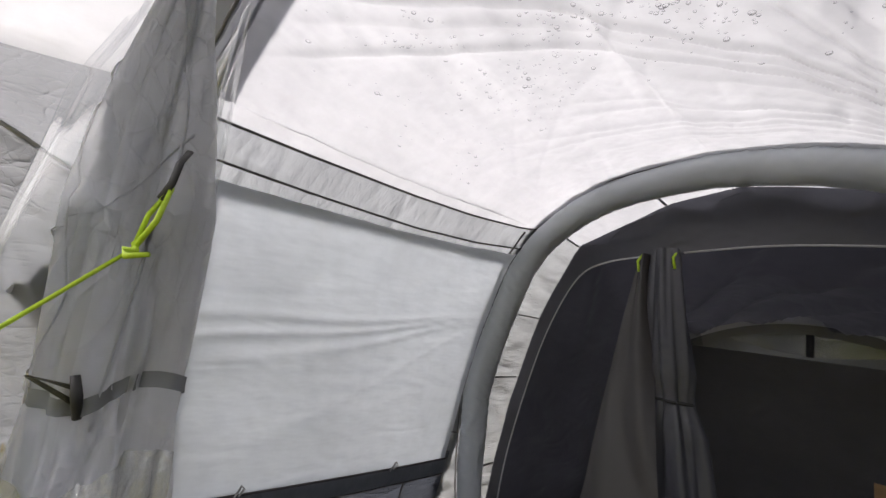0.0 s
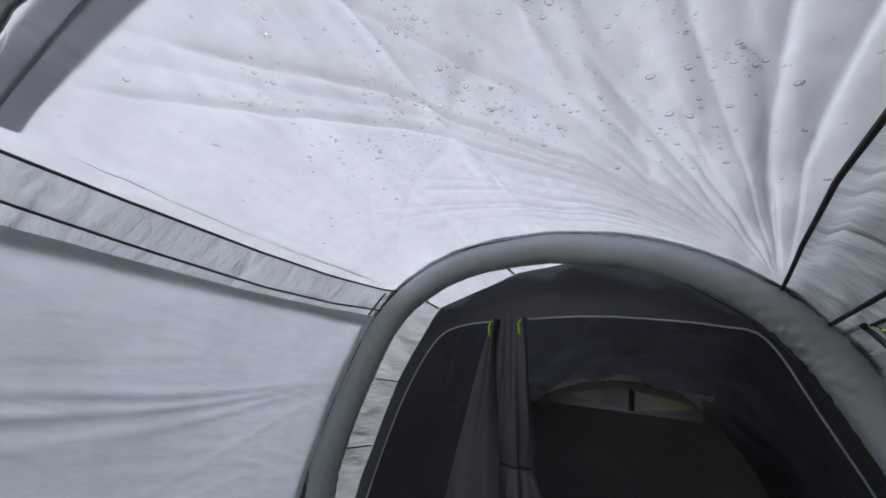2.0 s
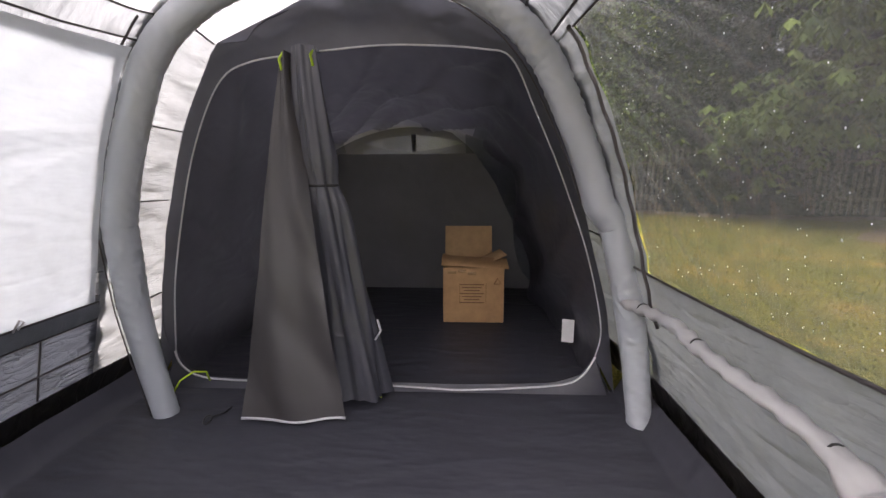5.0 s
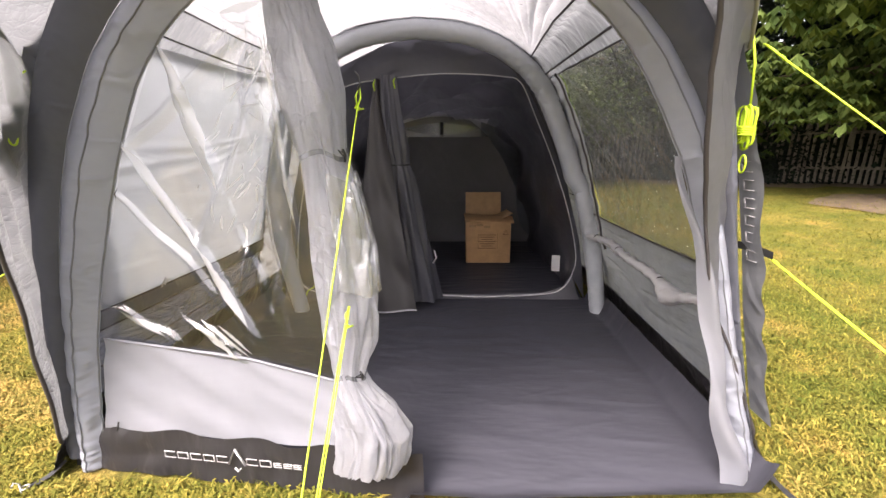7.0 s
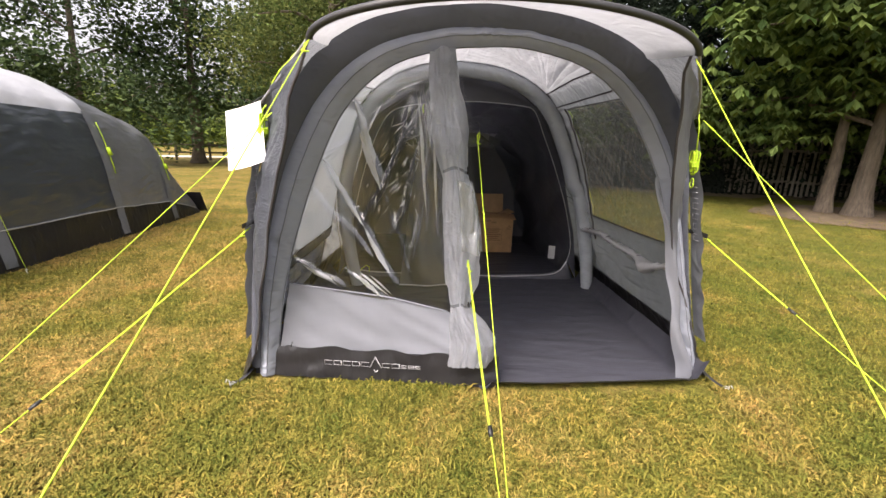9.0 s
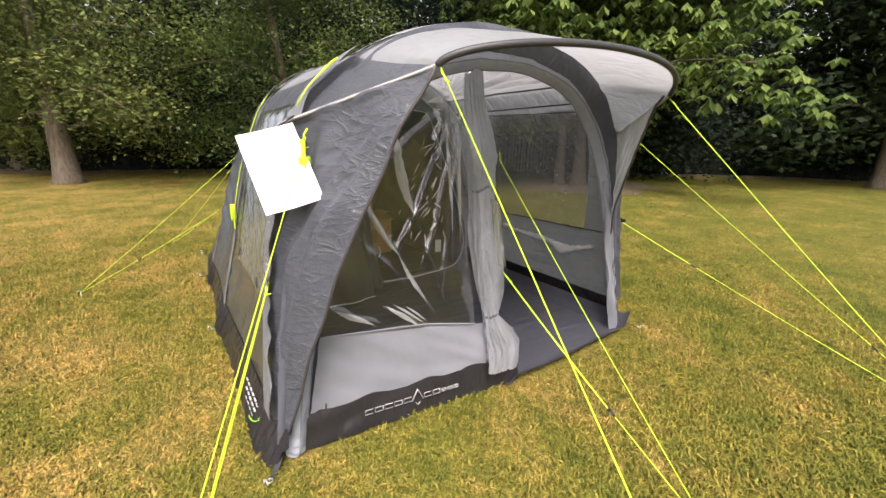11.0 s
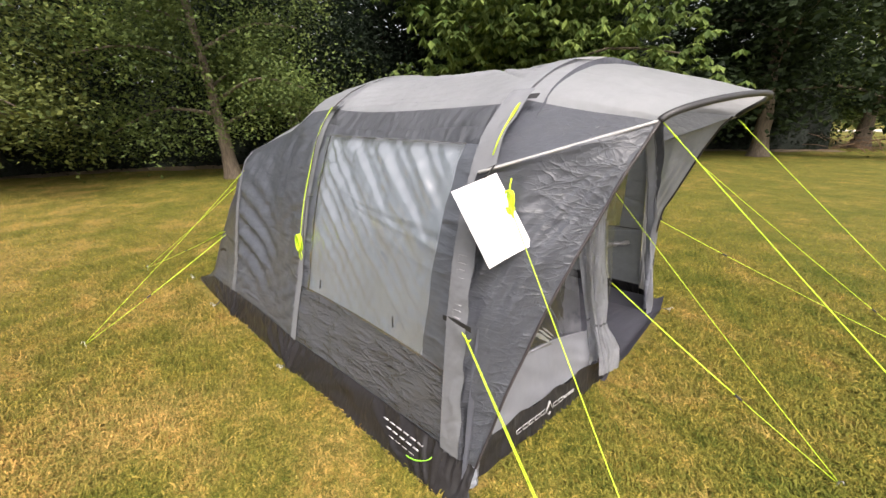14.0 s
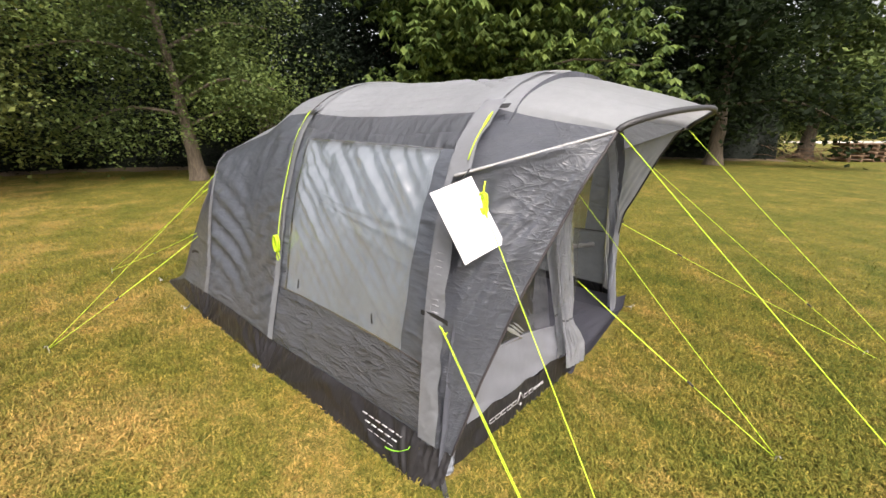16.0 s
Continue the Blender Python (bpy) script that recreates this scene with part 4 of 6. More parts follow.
part("arch_band", grid(arch_band, 8, 160), DARKTUBE, tent, "dark grey cloth band over the front beam")


def zb(x):
    """Lower edge of the big front window."""
    return table([-1.1, -0.5, -0.2, 0], [0.53, 0.465, 0.40, 0.38], x)


# creases of the film, from end to end, with width and height
CREASES = ((-0.63, 1.43, -0.54, 1.07, 0.013, 0.011), (-0.79, 1.14, -0.49, 0.57, 0.014, 0.013), (-0.95, 0.64, -0.76, 0.52, 0.011, 0.009), (-0.7, 0.59, -0.54, 0.46, 0.008, 0.007), (-0.63, 0.57, -0.56, 0.49, 0.007, 0.006), (-0.35, 1.5, -0.4, 1.27, 0.016, 0.009), (-0.31, 1.43, -0.31, 0.88, 0.009, 0.008), (-0.24, 1.4, -0.25, 0.9, 0.008, 0.007), (-0.27, 1.5, -0.58, 0.92, 0.01, 0.012), (-0.26, 1.42, -0.46, 0.82, 0.009, 0.01), (-0.25, 1.36, -0.37, 0.72, 0.008, 0.009), (-0.3, 1.54, -0.74, 1.2, 0.011, 0.01), (-0.5, 0.95, -0.4, 0.62, 0.008, 0.008), (-0.86, 1.0, -0.6, 0.7, 0.01, 0.009))


def film_d(x, z):
    """How far the film stands out: creases run from the arch down towards the door."""
    d = 0.0
    for xa, za, xb, zb_, s, h in CREASES:
        dx, dz = xb - xa, zb_ - za
        L = math.hypot(dx, dz)
        t = ((x - xa) * dx + (z - za) * dz) / L / L
        e = ((x - xa) * dz - (z - za) * dx) / L + 0.006 * math.sin(9 * t + xa * 20)
        w = s * (0.6 + 0.8 * max(0, min(1, t)))
        if -0.25 < t < 1.25 and abs(e) < 5 * w:
            d += 1.4 * h * math.exp(-(e / w) ** 2) * min(1, max(0, (t + 0.25) * 4), max(0, (1.25 - t) * 4))
    return d + 0.010 * rnd((x * 3, z * 3, 0), 1.1) + 0.006 * rnd((x * 12 + z * 5, z * 5, 4), 1.2) * (0.6 + 0.6 * x)


def front_win(u, v):
    z0 = lerp(zb(-0.97), zb(-0.22), u)
    z1 = table([0, 0.12, 0.35, 0.6, 0.8, 1], [0.7, 1.08, 1.39, 1.535, 1.6, 1.63], u)
    x = lerp(-1.02, -0.2, u)
    z = lerp(z0, z1, v)
    x = max(x, -fi_x(z) + 0.0)
    return fp(x, z, -film_d(x, z) + 0.002)


part("window_pane", grid(front_win, 190, 190), FILM, front, "large clear creased PVC window")


# whitening and sky reflections on the film's folds, painted as milky strips: long tapering bands, and a crackle of
# short ones by the door
def glint_strip(x0, z0, x1, z1, w, seed):
    def f(u, v):
        k = (0.04 + math.sin(math.pi * min(1, u * 1.02)) ** 0.85) * (1 + 0.5 * rnd((u * 9, v, seed), 1.6))
        dx, dz = x1 - x0, z1 - z0
        L = math.hypot(dx, dz)
        o = (v - 0.5) * w * k + 0.1 * w * math.sin(u * 7 + seed)
        x, z = lerp(x0, x1, u) - dz / L * o, lerp(z0, z1, u) + dx / L * o
        return fp(x, z, -film_d(x, z) - 0.001)
    return grid(f, 16 if w > 0.012 else 5, 2)


pane_marks = [(-0.63, 1.44, -0.53, 1.02, 0.05), (-0.8, 1.16, -0.62, 0.83, 0.03), (-0.62, 0.83, -0.49, 0.58, 0.024), (-0.96, 0.64, -0.77, 0.52, 0.026), (-0.9, 0.61, -0.8, 0.545, 0.012), (-0.7, 0.6, -0.53, 0.46, 0.022), (-0.66, 0.6, -0.5, 0.47, 0.012), (-0.6, 0.58, -0.49, 0.48, 0.01), (-0.33, 1.46, -0.3, 0.9, 0.016), (-0.26, 1.5, -0.25, 0.85, 0.014), (-0.44, 1.52, -0.3, 1.555, 0.02)]
mrng = random.Random(17)
for _ in range(75):
    k = mrng.random()
    x, z = lerp(-0.33, -0.47, k) + mrng.gauss(0, 0.04 + 0.02 * k), lerp(1.5, 0.9, k)
    a = math.atan2(1.62 - z, x + 0.3) + mrng.gauss(0, 0.45)
    L = mrng.uniform(0.02, 0.085)
    pane_marks.append((x, z, x + L * math.cos(a), z - L * math.sin(a), mrng.uniform(0.002, 0.0065)))
part("crease_glints", join(*[glint_strip(*m_, i_ * 0.7) for i_, m_ in enumerate(pane_marks)]), MILKY, front, "milky strips for whitening and painted sky glints on film creases", kind="stuff")
part("lower_panel", grid(lambda u, v: (lambda x: fp(x, lerp(0.16 - 0.03 * max(0, x + 0.3), zb(x), v), 0.012 * rnd((x * 7 + v * 3, v * 2, 1), 1.2)))(lerp(-1.1 + 0.08 * v, -0.12, u)), 44, 14), PALE, front, "pale grey lower panel, slightly creased")
part("front_skirt", grid(lambda u, v: (lambda x: Vector((x, front_y(x, 0.1) - 0.02 * (1 - v) + 0.014 * rnd((x * 8, v * 2, 5), 1.1), lerp(0.0, 0.17 - 0.03 * max(0, x + 0.3) + 0.01 * math.sin(x * 21), v))))(lerp(-1.25, 0.07, u)), 60, 8), SKIRT, front, "black skirt below the front panel")
part("window_hem", tube([fp(x, zb(x), -0.006) for x in np.linspace(-1.0, -0.2, 24)], 0.005, 6), PALE, front)
# narrow strip left hanging beside the opening
part("door_strip", grid(lambda u, v: (lambda z: Vector((table([0, 0.25, 0.7, 1.1], [1.09, 1.05, 0.965, 0.83], z) + u * table([0, 0.3, 0.7, 1.1], [0.085, 0.075, 0.07, 0.02], z) + 0.008 * math.sin(z * 17), -0.015 - 0.03 * u * (1 - u) * 4 * 0.5 + 0.012 * math.sin(z * 11 + u * 4), z)))(lerp(0.0, 1.12, v)), 8, 36), PALE, front, "pale strip hanging beside the door opening")
# short toggles on the border
for x, z in ((-0.83, 1.32), (-1.03, 0.2), (0.76, 1.42)):
    part("toggle", tube([fp(x, z, -0.012), fp(x - 0.006, z - 0.03, -0.018)], 0.003, 6), BLACKTAPE, front)

# ---- the door, gathered and tied back into a hanging bundle ----
DZ = [1.74, 1.6, 1.5, 1.42, 1.3, 1.18, 1.13, 1.05, 0.85, 0.7, 0.58, 0.51, 0.47, 0.43, 0.36, 0.28, 0.2, 0.10]
DXC = [-0.215, -0.215, -0.21, -0.195, -0.18, -0.17, -0.165, -0.155, -0.145, -0.14, -0.14, -0.145, -0.145, -0.135, -0.105, -0.075, -0.085, -0.11]
DR = [0.05, 0.06, 0.07, 0.085, 0.092, 0.078, 0.07, 0.08, 0.095, 0.095, 0.082, 0.06, 0.048, 0.058, 0.1, 0.118, 0.113, 0.09]


def bundle(u, v):
    z = lerp(1.66, 0.165, v)
    c, r = table(DZ[::-1], DXC[::-1], z), table(DZ[::-1], DR[::-1], z)
    a = 2 * math.pi * u
    n = Vector((math.cos(a) * 1.3, math.sin(a) * 1.3, z * 1.9))
    fold = 0.96 + 0.12 * math.sin(4 * a + z * 4) + 0.16 * abs(rnd(n, 1.5)) - 0.2 * max(0, 1 - 6 * abs(rnd(n, 1.9, 2))) + 0.12 * rnd(n, 1.1, 5) - 0.10 * max(0, 1 - 7 * abs(rnd((n.x, n.y, n.z * 0.5), 3.1, 4)))
    return Vector((c + r * math.cos(a) * fold, front_y(c, z) - 0.066 + (0.35 * r + 0.036 * table([1.3, 1.5, 1.62], [1, 0.45, 0], z)) * math.sin(a) * fold, z + 0.012 * math.sin(a * 3)))


door = part("door", grid(lambda u, v: bundle(lerp(-0.46, 0.36, u), v), 90, 200), DOORCLOTH, tent, "pale grey front door gathered and tied back with toggles")
for z in (1.13, 0.47):
    c, r = table(DZ[::-1], DXC[::-1], z), table(DZ[::-1], DR[::-1], z)
    vz = (1.66 - z) / (1.66 - 0.165)
    part("tie_strap", grid(lambda u, v: (lambda p: Vector((c, front_y(c, z) - 0.066, p.z)) + (p - Vector((c, front_y(c, z) - 0.066, p.z))) * 1.05)(bundle(lerp(-0.46, 0.36, u), vz + lerp(-0.005, 0.005, v))), 50, 2), SLEEVE, door, "grey tie strap")
    tx, ty = c + r * 0.85, front_y(c, z) - 0.09
    part("tie_toggle", join(tube([(tx + 0.004, ty + 0.004, z - 0.019), (tx + 0.008, ty, z), (tx + 0.004, ty - 0.004, z + 0.017)], [0.0035, 0.0045, 0.0035], 8), tube([(tx + 0.006, ty, z + 0.006), (tx - 0.002, ty - 0.034, z + 0.016), (tx + 0.006, ty, z - 0.006)], 0.0024, 6)), BLACKTAPE, door, "black toggle on an elastic loop")
part("wrapped_film", grid(lambda u, v: (lambda p, q: p + (p - q).normalized() * 0.012)(bundle(lerp(0.76, 1.12, u), lerp(0.395, 0.62, v)), bundle(lerp(0.76, 1.12, u) + 0.5, lerp(0.395, 0.62, v))), 60, 70), WRAP, door, "clear film wrapped round the gathered door")

def loose_film(u, v):
    """The door's clear window billows out in front of the bundle."""
    z = lerp(1.56, 0.6, v)
    c, r = table(DZ[::-1], DXC[::-1], z), table(DZ[::-1], DR[::-1], z)
    reach = table([0.6, 0.8, 1.0, 1.25, 1.45, 1.56], [0.03, 0.07, 0.085, 0.075, 0.045, 0.01], z)
    a = lerp(0.1, 2.9, u)
    fold = 0.012 * abs(math.sin(u * 8 + 2.2 * z)) ** 4 + 0.008 * abs(math.sin(u * 15 - 3 * z + 1)) ** 5
    return Vector((c - 0.02 - (r + 0.05) * math.cos(math.pi - a) * 0.9 - 0.05 * u, front_y(c, z) - 0.09 - (reach + fold) * math.sin(a), z))


part("loose_film", grid(loose_film, 70, 90), THINFILM, door, "clear window film billowing beside the gathered door")

# stitched seams and the hem of the gathered door
def along(pairs, n=30):
    pts = [spline([(a, b, 0) for a, b in pairs], k / n) for k in range(n + 1)]
    return [(lambda p, q: p + (p - q).normalized() * 0.002)(bundle(s.x, s.y), bundle(s.x + 0.5, s.y)) for s in pts]


for pairs, w in ((((0.69, 0.32), (0.8, 0.27), (0.92, 0.23), (1.05, 0.19)), 0.0022), (((0.98, 0.08), (1.03, 0.18), (1.0, 0.28), (0.97, 0.37)), 0.003), (((0.72, 0.08), (0.8, 0.16), (0.86, 0.26), (0.84, 0.36)), 0.0022), (((0.72, 0.4), (0.76, 0.5), (0.72, 0.62), (0.76, 0.72)), 0.0025), (((0.9, 0.4), (0.95, 0.52), (0.92, 0.64), (0.96, 0.74)), 0.0022), (((0.68, 0.86), (0.77, 0.84), (0.9, 0.88), (1.02, 0.86)), 0.002)):
    part("seam", tube(along(pairs), w * 0.55, 5), DOORCLOTH, door)
part("cord_loop", tube([(-0.055, -0.005, 1.355), (-0.045, -0.012, 1.34), (-0.043, -0.015, 1.32), (-0.05, -0.02, 1.305)], 0.0035, 6, True, 0.5), BLACKTAPE, door, "black webbing loop")

# ---- groundsheet ----
def sheet(u, v):
    x = lerp(-1.22, 1.22, u)
    y = lerp(-0.09 if x > -0.05 else 0.02, 1.78, v)
    y = y - (0.05 * max(0, 1 - abs(x - 0.3)) * (1 - v))
    lip = 0.045 * max(0, 1 - (v / 0.03)) * (1 if x > 0 else 0)
    edge = 0.11 * max(0, (abs(x) - 1.16) / 0.06)
    return Vector((x, y, 0.008 + lip + edge + 0.005 * abs(rnd((x * 1.2, y * 6, 0), 1.0)) + 0.003 * rnd((x * 7, y * 9, 2), 1.0)))


part("groundsheet", grid(sheet, 80, 90), FLOORING, tent, "charcoal groundsheet, smooth and slightly rippled")

# pale print on the skirts, reduced to plain marks
bars = []


def run(pts, r=0.0026):
    bars.append(tube([(x, front_y(x, 0.1) - 0.021, z) for x, z in pts], r, 4, True, 0.5))


xs = -0.86
for k in range(11):
    wb = 0.05 if k < 8 else 0.036
    z0, z1 = (0.084, 0.108) if k < 8 else (0.086, 0.102)
    if k == 5:
        run([(xs - 0.006, 0.08), (xs + 0.025, 0.142), (xs + 0.056, 0.08)], 0.0055)
        run([(xs + 0.014, 0.066), (xs + 0.025, 0.052), (xs + 0.036, 0.066)], 0.0045)
        xs += 0.062
        continue
    run([(xs + wb * 0.8, z1), (xs, z1), (xs, z0), (xs + wb * 0.8, z0)])
    if k % 2:
        run([(xs + wb * 0.8, z0), (xs + wb * 0.8, z1)])
    if k >= 8:
        run([(xs, (z0 + z1) / 2), (xs + wb * 0.8, (z0 + z1) / 2)])
    xs += wb
part("printed_mark", join(*bars), PRINT, front, "white printed emblem", kind="stuff")


def on_side(y, z, side=-1, out=0.02):
    q = table([0, 0.2, 0.4, 0.6, 0.85, 1.15, 1.46], QK[:7], z)
    x, zz = section(y, q, out + flare(y, side) * max(0, 1 - z / 0.2))
    return Vector((side * x, y, zz))


rows = []
for r0, z in enumerate((0.158, 0.13, 0.102)):
    for k in range(6 - r0):
        y = 0.51 - 0.05 * k - 0.03 * r0
        rows.append(tube([on_side(y, z), on_side(y - 0.036, z)], 0.0045 if r0 < 2 else 0.002, 4, True, 0.5))
part("printed_mark", join(*rows), PRINT, tent, "white printed emblem", kind="stuff")
part("printed_swoosh", tube([on_side(0.31 - 0.14 * t, 0.08 + 0.05 * t * t) for t in np.linspace(0, 1, 8)] + [on_side(0.16, 0.145)], 0.004, 4, True, 0.5), GREENPRINT, tent, "green printed curve")
for sd in (-1, 1):
    v = []
    for k in range(6):
        z = 0.78 + 0.055 * k
        v.append(tube([on_side(0.095, z, sd, 0.021), on_side(0.055, z, sd, 0.021)], 0.003, 4, True, 0.5))
        v.append(tube([on_side(0.095, z + 0.03, sd, 0.021), on_side(0.055, z + 0.03, sd, 0.021)], 0.003, 4, True, 0.5))
        v.append(tube([on_side(0.095, z, sd, 0.021), on_side(0.095, z + 0.03, sd, 0.021)], 0.003, 4, True, 0.5))
    part("printed_mark", join(*v), FAINT, tent, "faint upright print", kind="stuff")
    # black webbing loops that hold the guy lines
    for y, z in ((0.07, 0.82), (2.95, 0.62)):
        part("webbing", grid(lambda u, w: (lambda p: p + Vector((0, 0, lerp(-0.012, 0.012, w))))(on_side(y + lerp(-0.08, 0.08, u), z - 0.01 * abs(u - 0.5), sd, 0.024)), 8, 2), BLACKTAPE, tent, "black webbing tab")
    part("webbing", grid(lambda u, w: shell(lerp(-0.02, 0.07, u), 0.785 + lerp(-0.006, 0.006, w), sd, 0.02, 0), 10, 2), BLACKTAPE, tent)

# ---- bedroom: a black inner tent hung from the middle beam ----
inner = thing("inner_tent", "black hanging inner tent with unzipped doors, behind the middle beam", "inner tent", (0, 2.4, 0))
OUT = [(-1.15, 0.0), (-1.08, 0.45), (-1.01, 0.81), (-0.88, 1.26), (-0.69, 1.63), (-0.3, 1.80), (-0.04, 1.85), (0.33, 1.79), (0.61, 1.69), (0.85, 1.31), (0.98, 0.81), (1.08, 0.45), (1.15, 0.0)]
ZIP = [(-1.03, 0.2), (-0.99, 0.56), (-0.89, 0.98), (-0.79, 1.27), (-0.67, 1.48), (-0.54, 1.55), (-0.34, 1.58), (0.0, 1.61), (0.23, 1.61), (0.49, 1.59), (0.61, 1.55), (0.72, 1.33), (0.85, 1.04), (0.98, 0.69), (1.06, 0.35), (1.04, 0.2)]
LOW = [(1.04, 0.2), (0.98, 0.1), (0.85, 0.055), (0.4, 0.04), (0.0, 0.045), (-0.5, 0.045), (-0.88, 0.06), (-1.0, 0.12), (-1.03, 0.2)]
N = 80
ZIPC = [spline([(x, 0, z) for x, z in ZIP], k / 150) for k in range(151)]
o_r, z_r = resample([(x, 0, z) for x, z in OUT], N), resample(ZIPC, N)


def inner_front(u, v):
    i = min(int(round(v * (N - 1))), N - 1)
    a, b = o_r[i], z_r[i]
    p = a.lerp(b, u)
    return Vector((p.x, 1.75 + 0.012 * rnd((p.x * 4, p.z * 4, 1), 1.2), p.z))


part("front_wall", grid(inner_front, 6, N - 1), INNER, inner, "black front wall with a wide arched door")
l_r = resample([(x, 0, z) for x, z in LOW], 40)
part("door_sill", grid(lambda u, v: (lambda p: Vector((lerp(p.x, p.x * 1.06, u), 1.75 - 0.03 * u, lerp(p.z, 0.012, u))))(l_r[min(int(round(v * 39)), 39)]), 2, 39), INNER, inner)
part("door_zip", tube([Vector((p.x, 1.742, p.z)) for p in resample(ZIPC[:61], 50)], 0.004, 6), ZIPMAT, inner, "pale zip")
part("door_zip", tube([Vector((p.x, 1.742, p.z)) for p in resample([(-0.22, 0, 1.592)] + ZIPC[68:], 80)], 0.004, 6), ZIPMAT, inner, "pale zip")
part("door_zip", tube([Vector((p.x, 1.735 - 0.04 * max(0, 1 - abs(p.x - 0.4) / 0.6), p.z)) for p in resample([spline([(x, 0, z) for x, z in LOW], k / 90) for k in range(91)], 80)], 0.0055, 6), ZIPMAT, inner, "pale zip along the sill")
for x, z in ((-0.36, 1.575), (-0.225, 1.59), (-0.12, 0.1), (0.02, 0.07)):
    part("zip_pull", tube([(x, 1.69, z), (x - 0.012, 1.67, z - 0.03), (x - 0.004, 1.67, z - 0.075)], 0.0055, 6), LIME, inner, "lime cord zip pull")


def tunnel(u, v):
    i = min(int(round(v * (N - 1))), N - 1)
    a = o_r[i]
    y = lerp(1.75, 3.3, u)
    sx, sz = table([1.75, 2.4, 3.3], [1.0, 0.945, 0.9], y), table([1.75, 2.3, 3.16, 3.3], [1.0, 0.87, 0.8, 0.79], y)
    f = 1.0 + 0.02 * rnd((a.x * 2, y * 3, a.z * 2), 1.3) - 0.02 * abs(math.sin(y * 5 + a.z * 3)) * 0.5 - 0.03 * abs(math.sin(7 * (y + 1.1 * a.x))) ** 10 * min(1, max(0, (a.z - 1.2) * 4)) - 0.05 * abs(math.sin(4.2 * (0.55 * y + a.z))) ** 9 * min(1, max(0, (1.35 - a.z) * 4))
    return Vector((a.x * sx * f, y, a.z * sz * f))


part("lining", grid(tunnel, 110, N - 1), INNERDARK, inner, "black sagging side walls and ceiling")


def rear(u, v):
    """Black rear wall, up to the height of the vent."""
    x = lerp(-1.06, 1.06, u)
    top = 1.225
    z = lerp(0.0, top, v)
    y = lerp(3.62, 3.16, v)
    lim = table([0.0, 0.4, 0.8, 1.0, 1.23], [1.06, 0.97, 0.86, 0.78, 0.66], z)
    return Vector((max(-lim, min(lim, x)), y + 0.01 * rnd((x * 3, z * 3, 7), 1), z))


part("rear_wall", grid(rear, 40, 24), INNERDOOR, inner, "charcoal rear wall")
for sd in (-1, 1):
    part("side_gusset", grid(lambda u, v: Vector((sd * lerp(table([0.0, 0.4, 0.8, 1.0, 1.23], [1.06, 0.97, 0.86, 0.78, 0.66], z), 1.07 - 0.2 * z, u), lerp(lerp(3.62, 3.16, v), 2.7, u), z)) if (z := lerp(0, 1.225, v)) is not None else None, 6, 16), INNERDARK, inner)


def lens(u, v, w=0.66, h=0.2, z0=1.225, y=3.16):
    x = lerp(-w, w, u)
    top = h * (1 - (x / w) ** 2)
    return Vector((x + 0.02, y - 0.02 * v, z0 + top * v))


part("vent_mesh", grid(lens, 30, 6), MESHCLOTH, inner, "grey mesh vent above the rear wall")


def eye(u, v):
    x = lerp(-0.39, 0.39, u)
    hh = 0.058 * (1 - (x / 0.39) ** 2)
    return Vector((x + 0.02, 3.145, 1.305 + lerp(-hh, hh, v)))


part("vent_window", grid(eye, 26, 6), FILM, inner, "pale eye-shaped vent window")
part("vent_bar", tube([(0.03, 3.14, 1.24), (0.03, 3.14, 1.37)], 0.018, 6, True, 0.4), INNER, inner)
part("bedroom_floor", grid(lambda u, v: Vector((lerp(-1.12, 1.12, u), lerp(1.74, 3.64, v), 0.012 + 0.006 * abs(rnd((u * 7, v * 7, 0), 1.2)))), 30, 30), FLOORING, inner, "black bedroom groundsheet")


# the tied-back doors hang as a flat triangle and a bunch of folds
def flap(u, v):
    z = lerp(1.58, 0.03, v)
    x = lerp(lerp(-0.375, -0.55, v), lerp(-0.33, -0.10, v ** 1.2), u)
    return Vector((x, 1.70 - 0.26 * v - 0.02 * math.sin(u * 4) + 0.012 * math.sin(u * 9 + z * 4) + 0.014 * abs(math.sin(7 * (z + 0.5 * u))) ** 6 * v, z))


flap_door = part("door_flap", grid(flap, 20, 40), FLAPCLOTH, inner, "charcoal door flap hanging in a triangle")
part("flap_zip", tube([flap(k / 16, 1.0) for k in range(17)], 0.006, 6), ZIPMAT, flap_door)


def bunch(u, v):
    z = lerp(1.6, 0.05, v)
    a = 2 * math.pi * u
    c, r = lerp(-0.275, -0.07, v ** 1.3), 0.045 + 0.075 * v ** 0.8 - 0.02 * max(0, 1 - abs(z - 1.02) / 0.1)
    f = 1 + 0.2 * math.sin(5 * a + z * 2.5) + 0.12 * math.sin(11 * a - z * 4)
    return Vector((c + r * f * math.cos(a), 1.70 - 0.06 * v + 0.7 * r * f * math.sin(a), z))


bunch_door = part("gathered_door", grid(bunch, 44, 50), INNER, inner, "charcoal doors bunched into long folds")
part("bunch_tie", tube([bunch(k / 20, 0.375) + Vector((0, -0.004, 0)) for k in range(21)], 0.006, 6), BLACKTAPE, bunch_door)
part("flap_zip", tube([(0.02, 1.62, 0.42), (0.035, 1.61, 0.37), (0.01, 1.6, 0.33)], 0.005, 6), ZIPMAT, bunch_door)
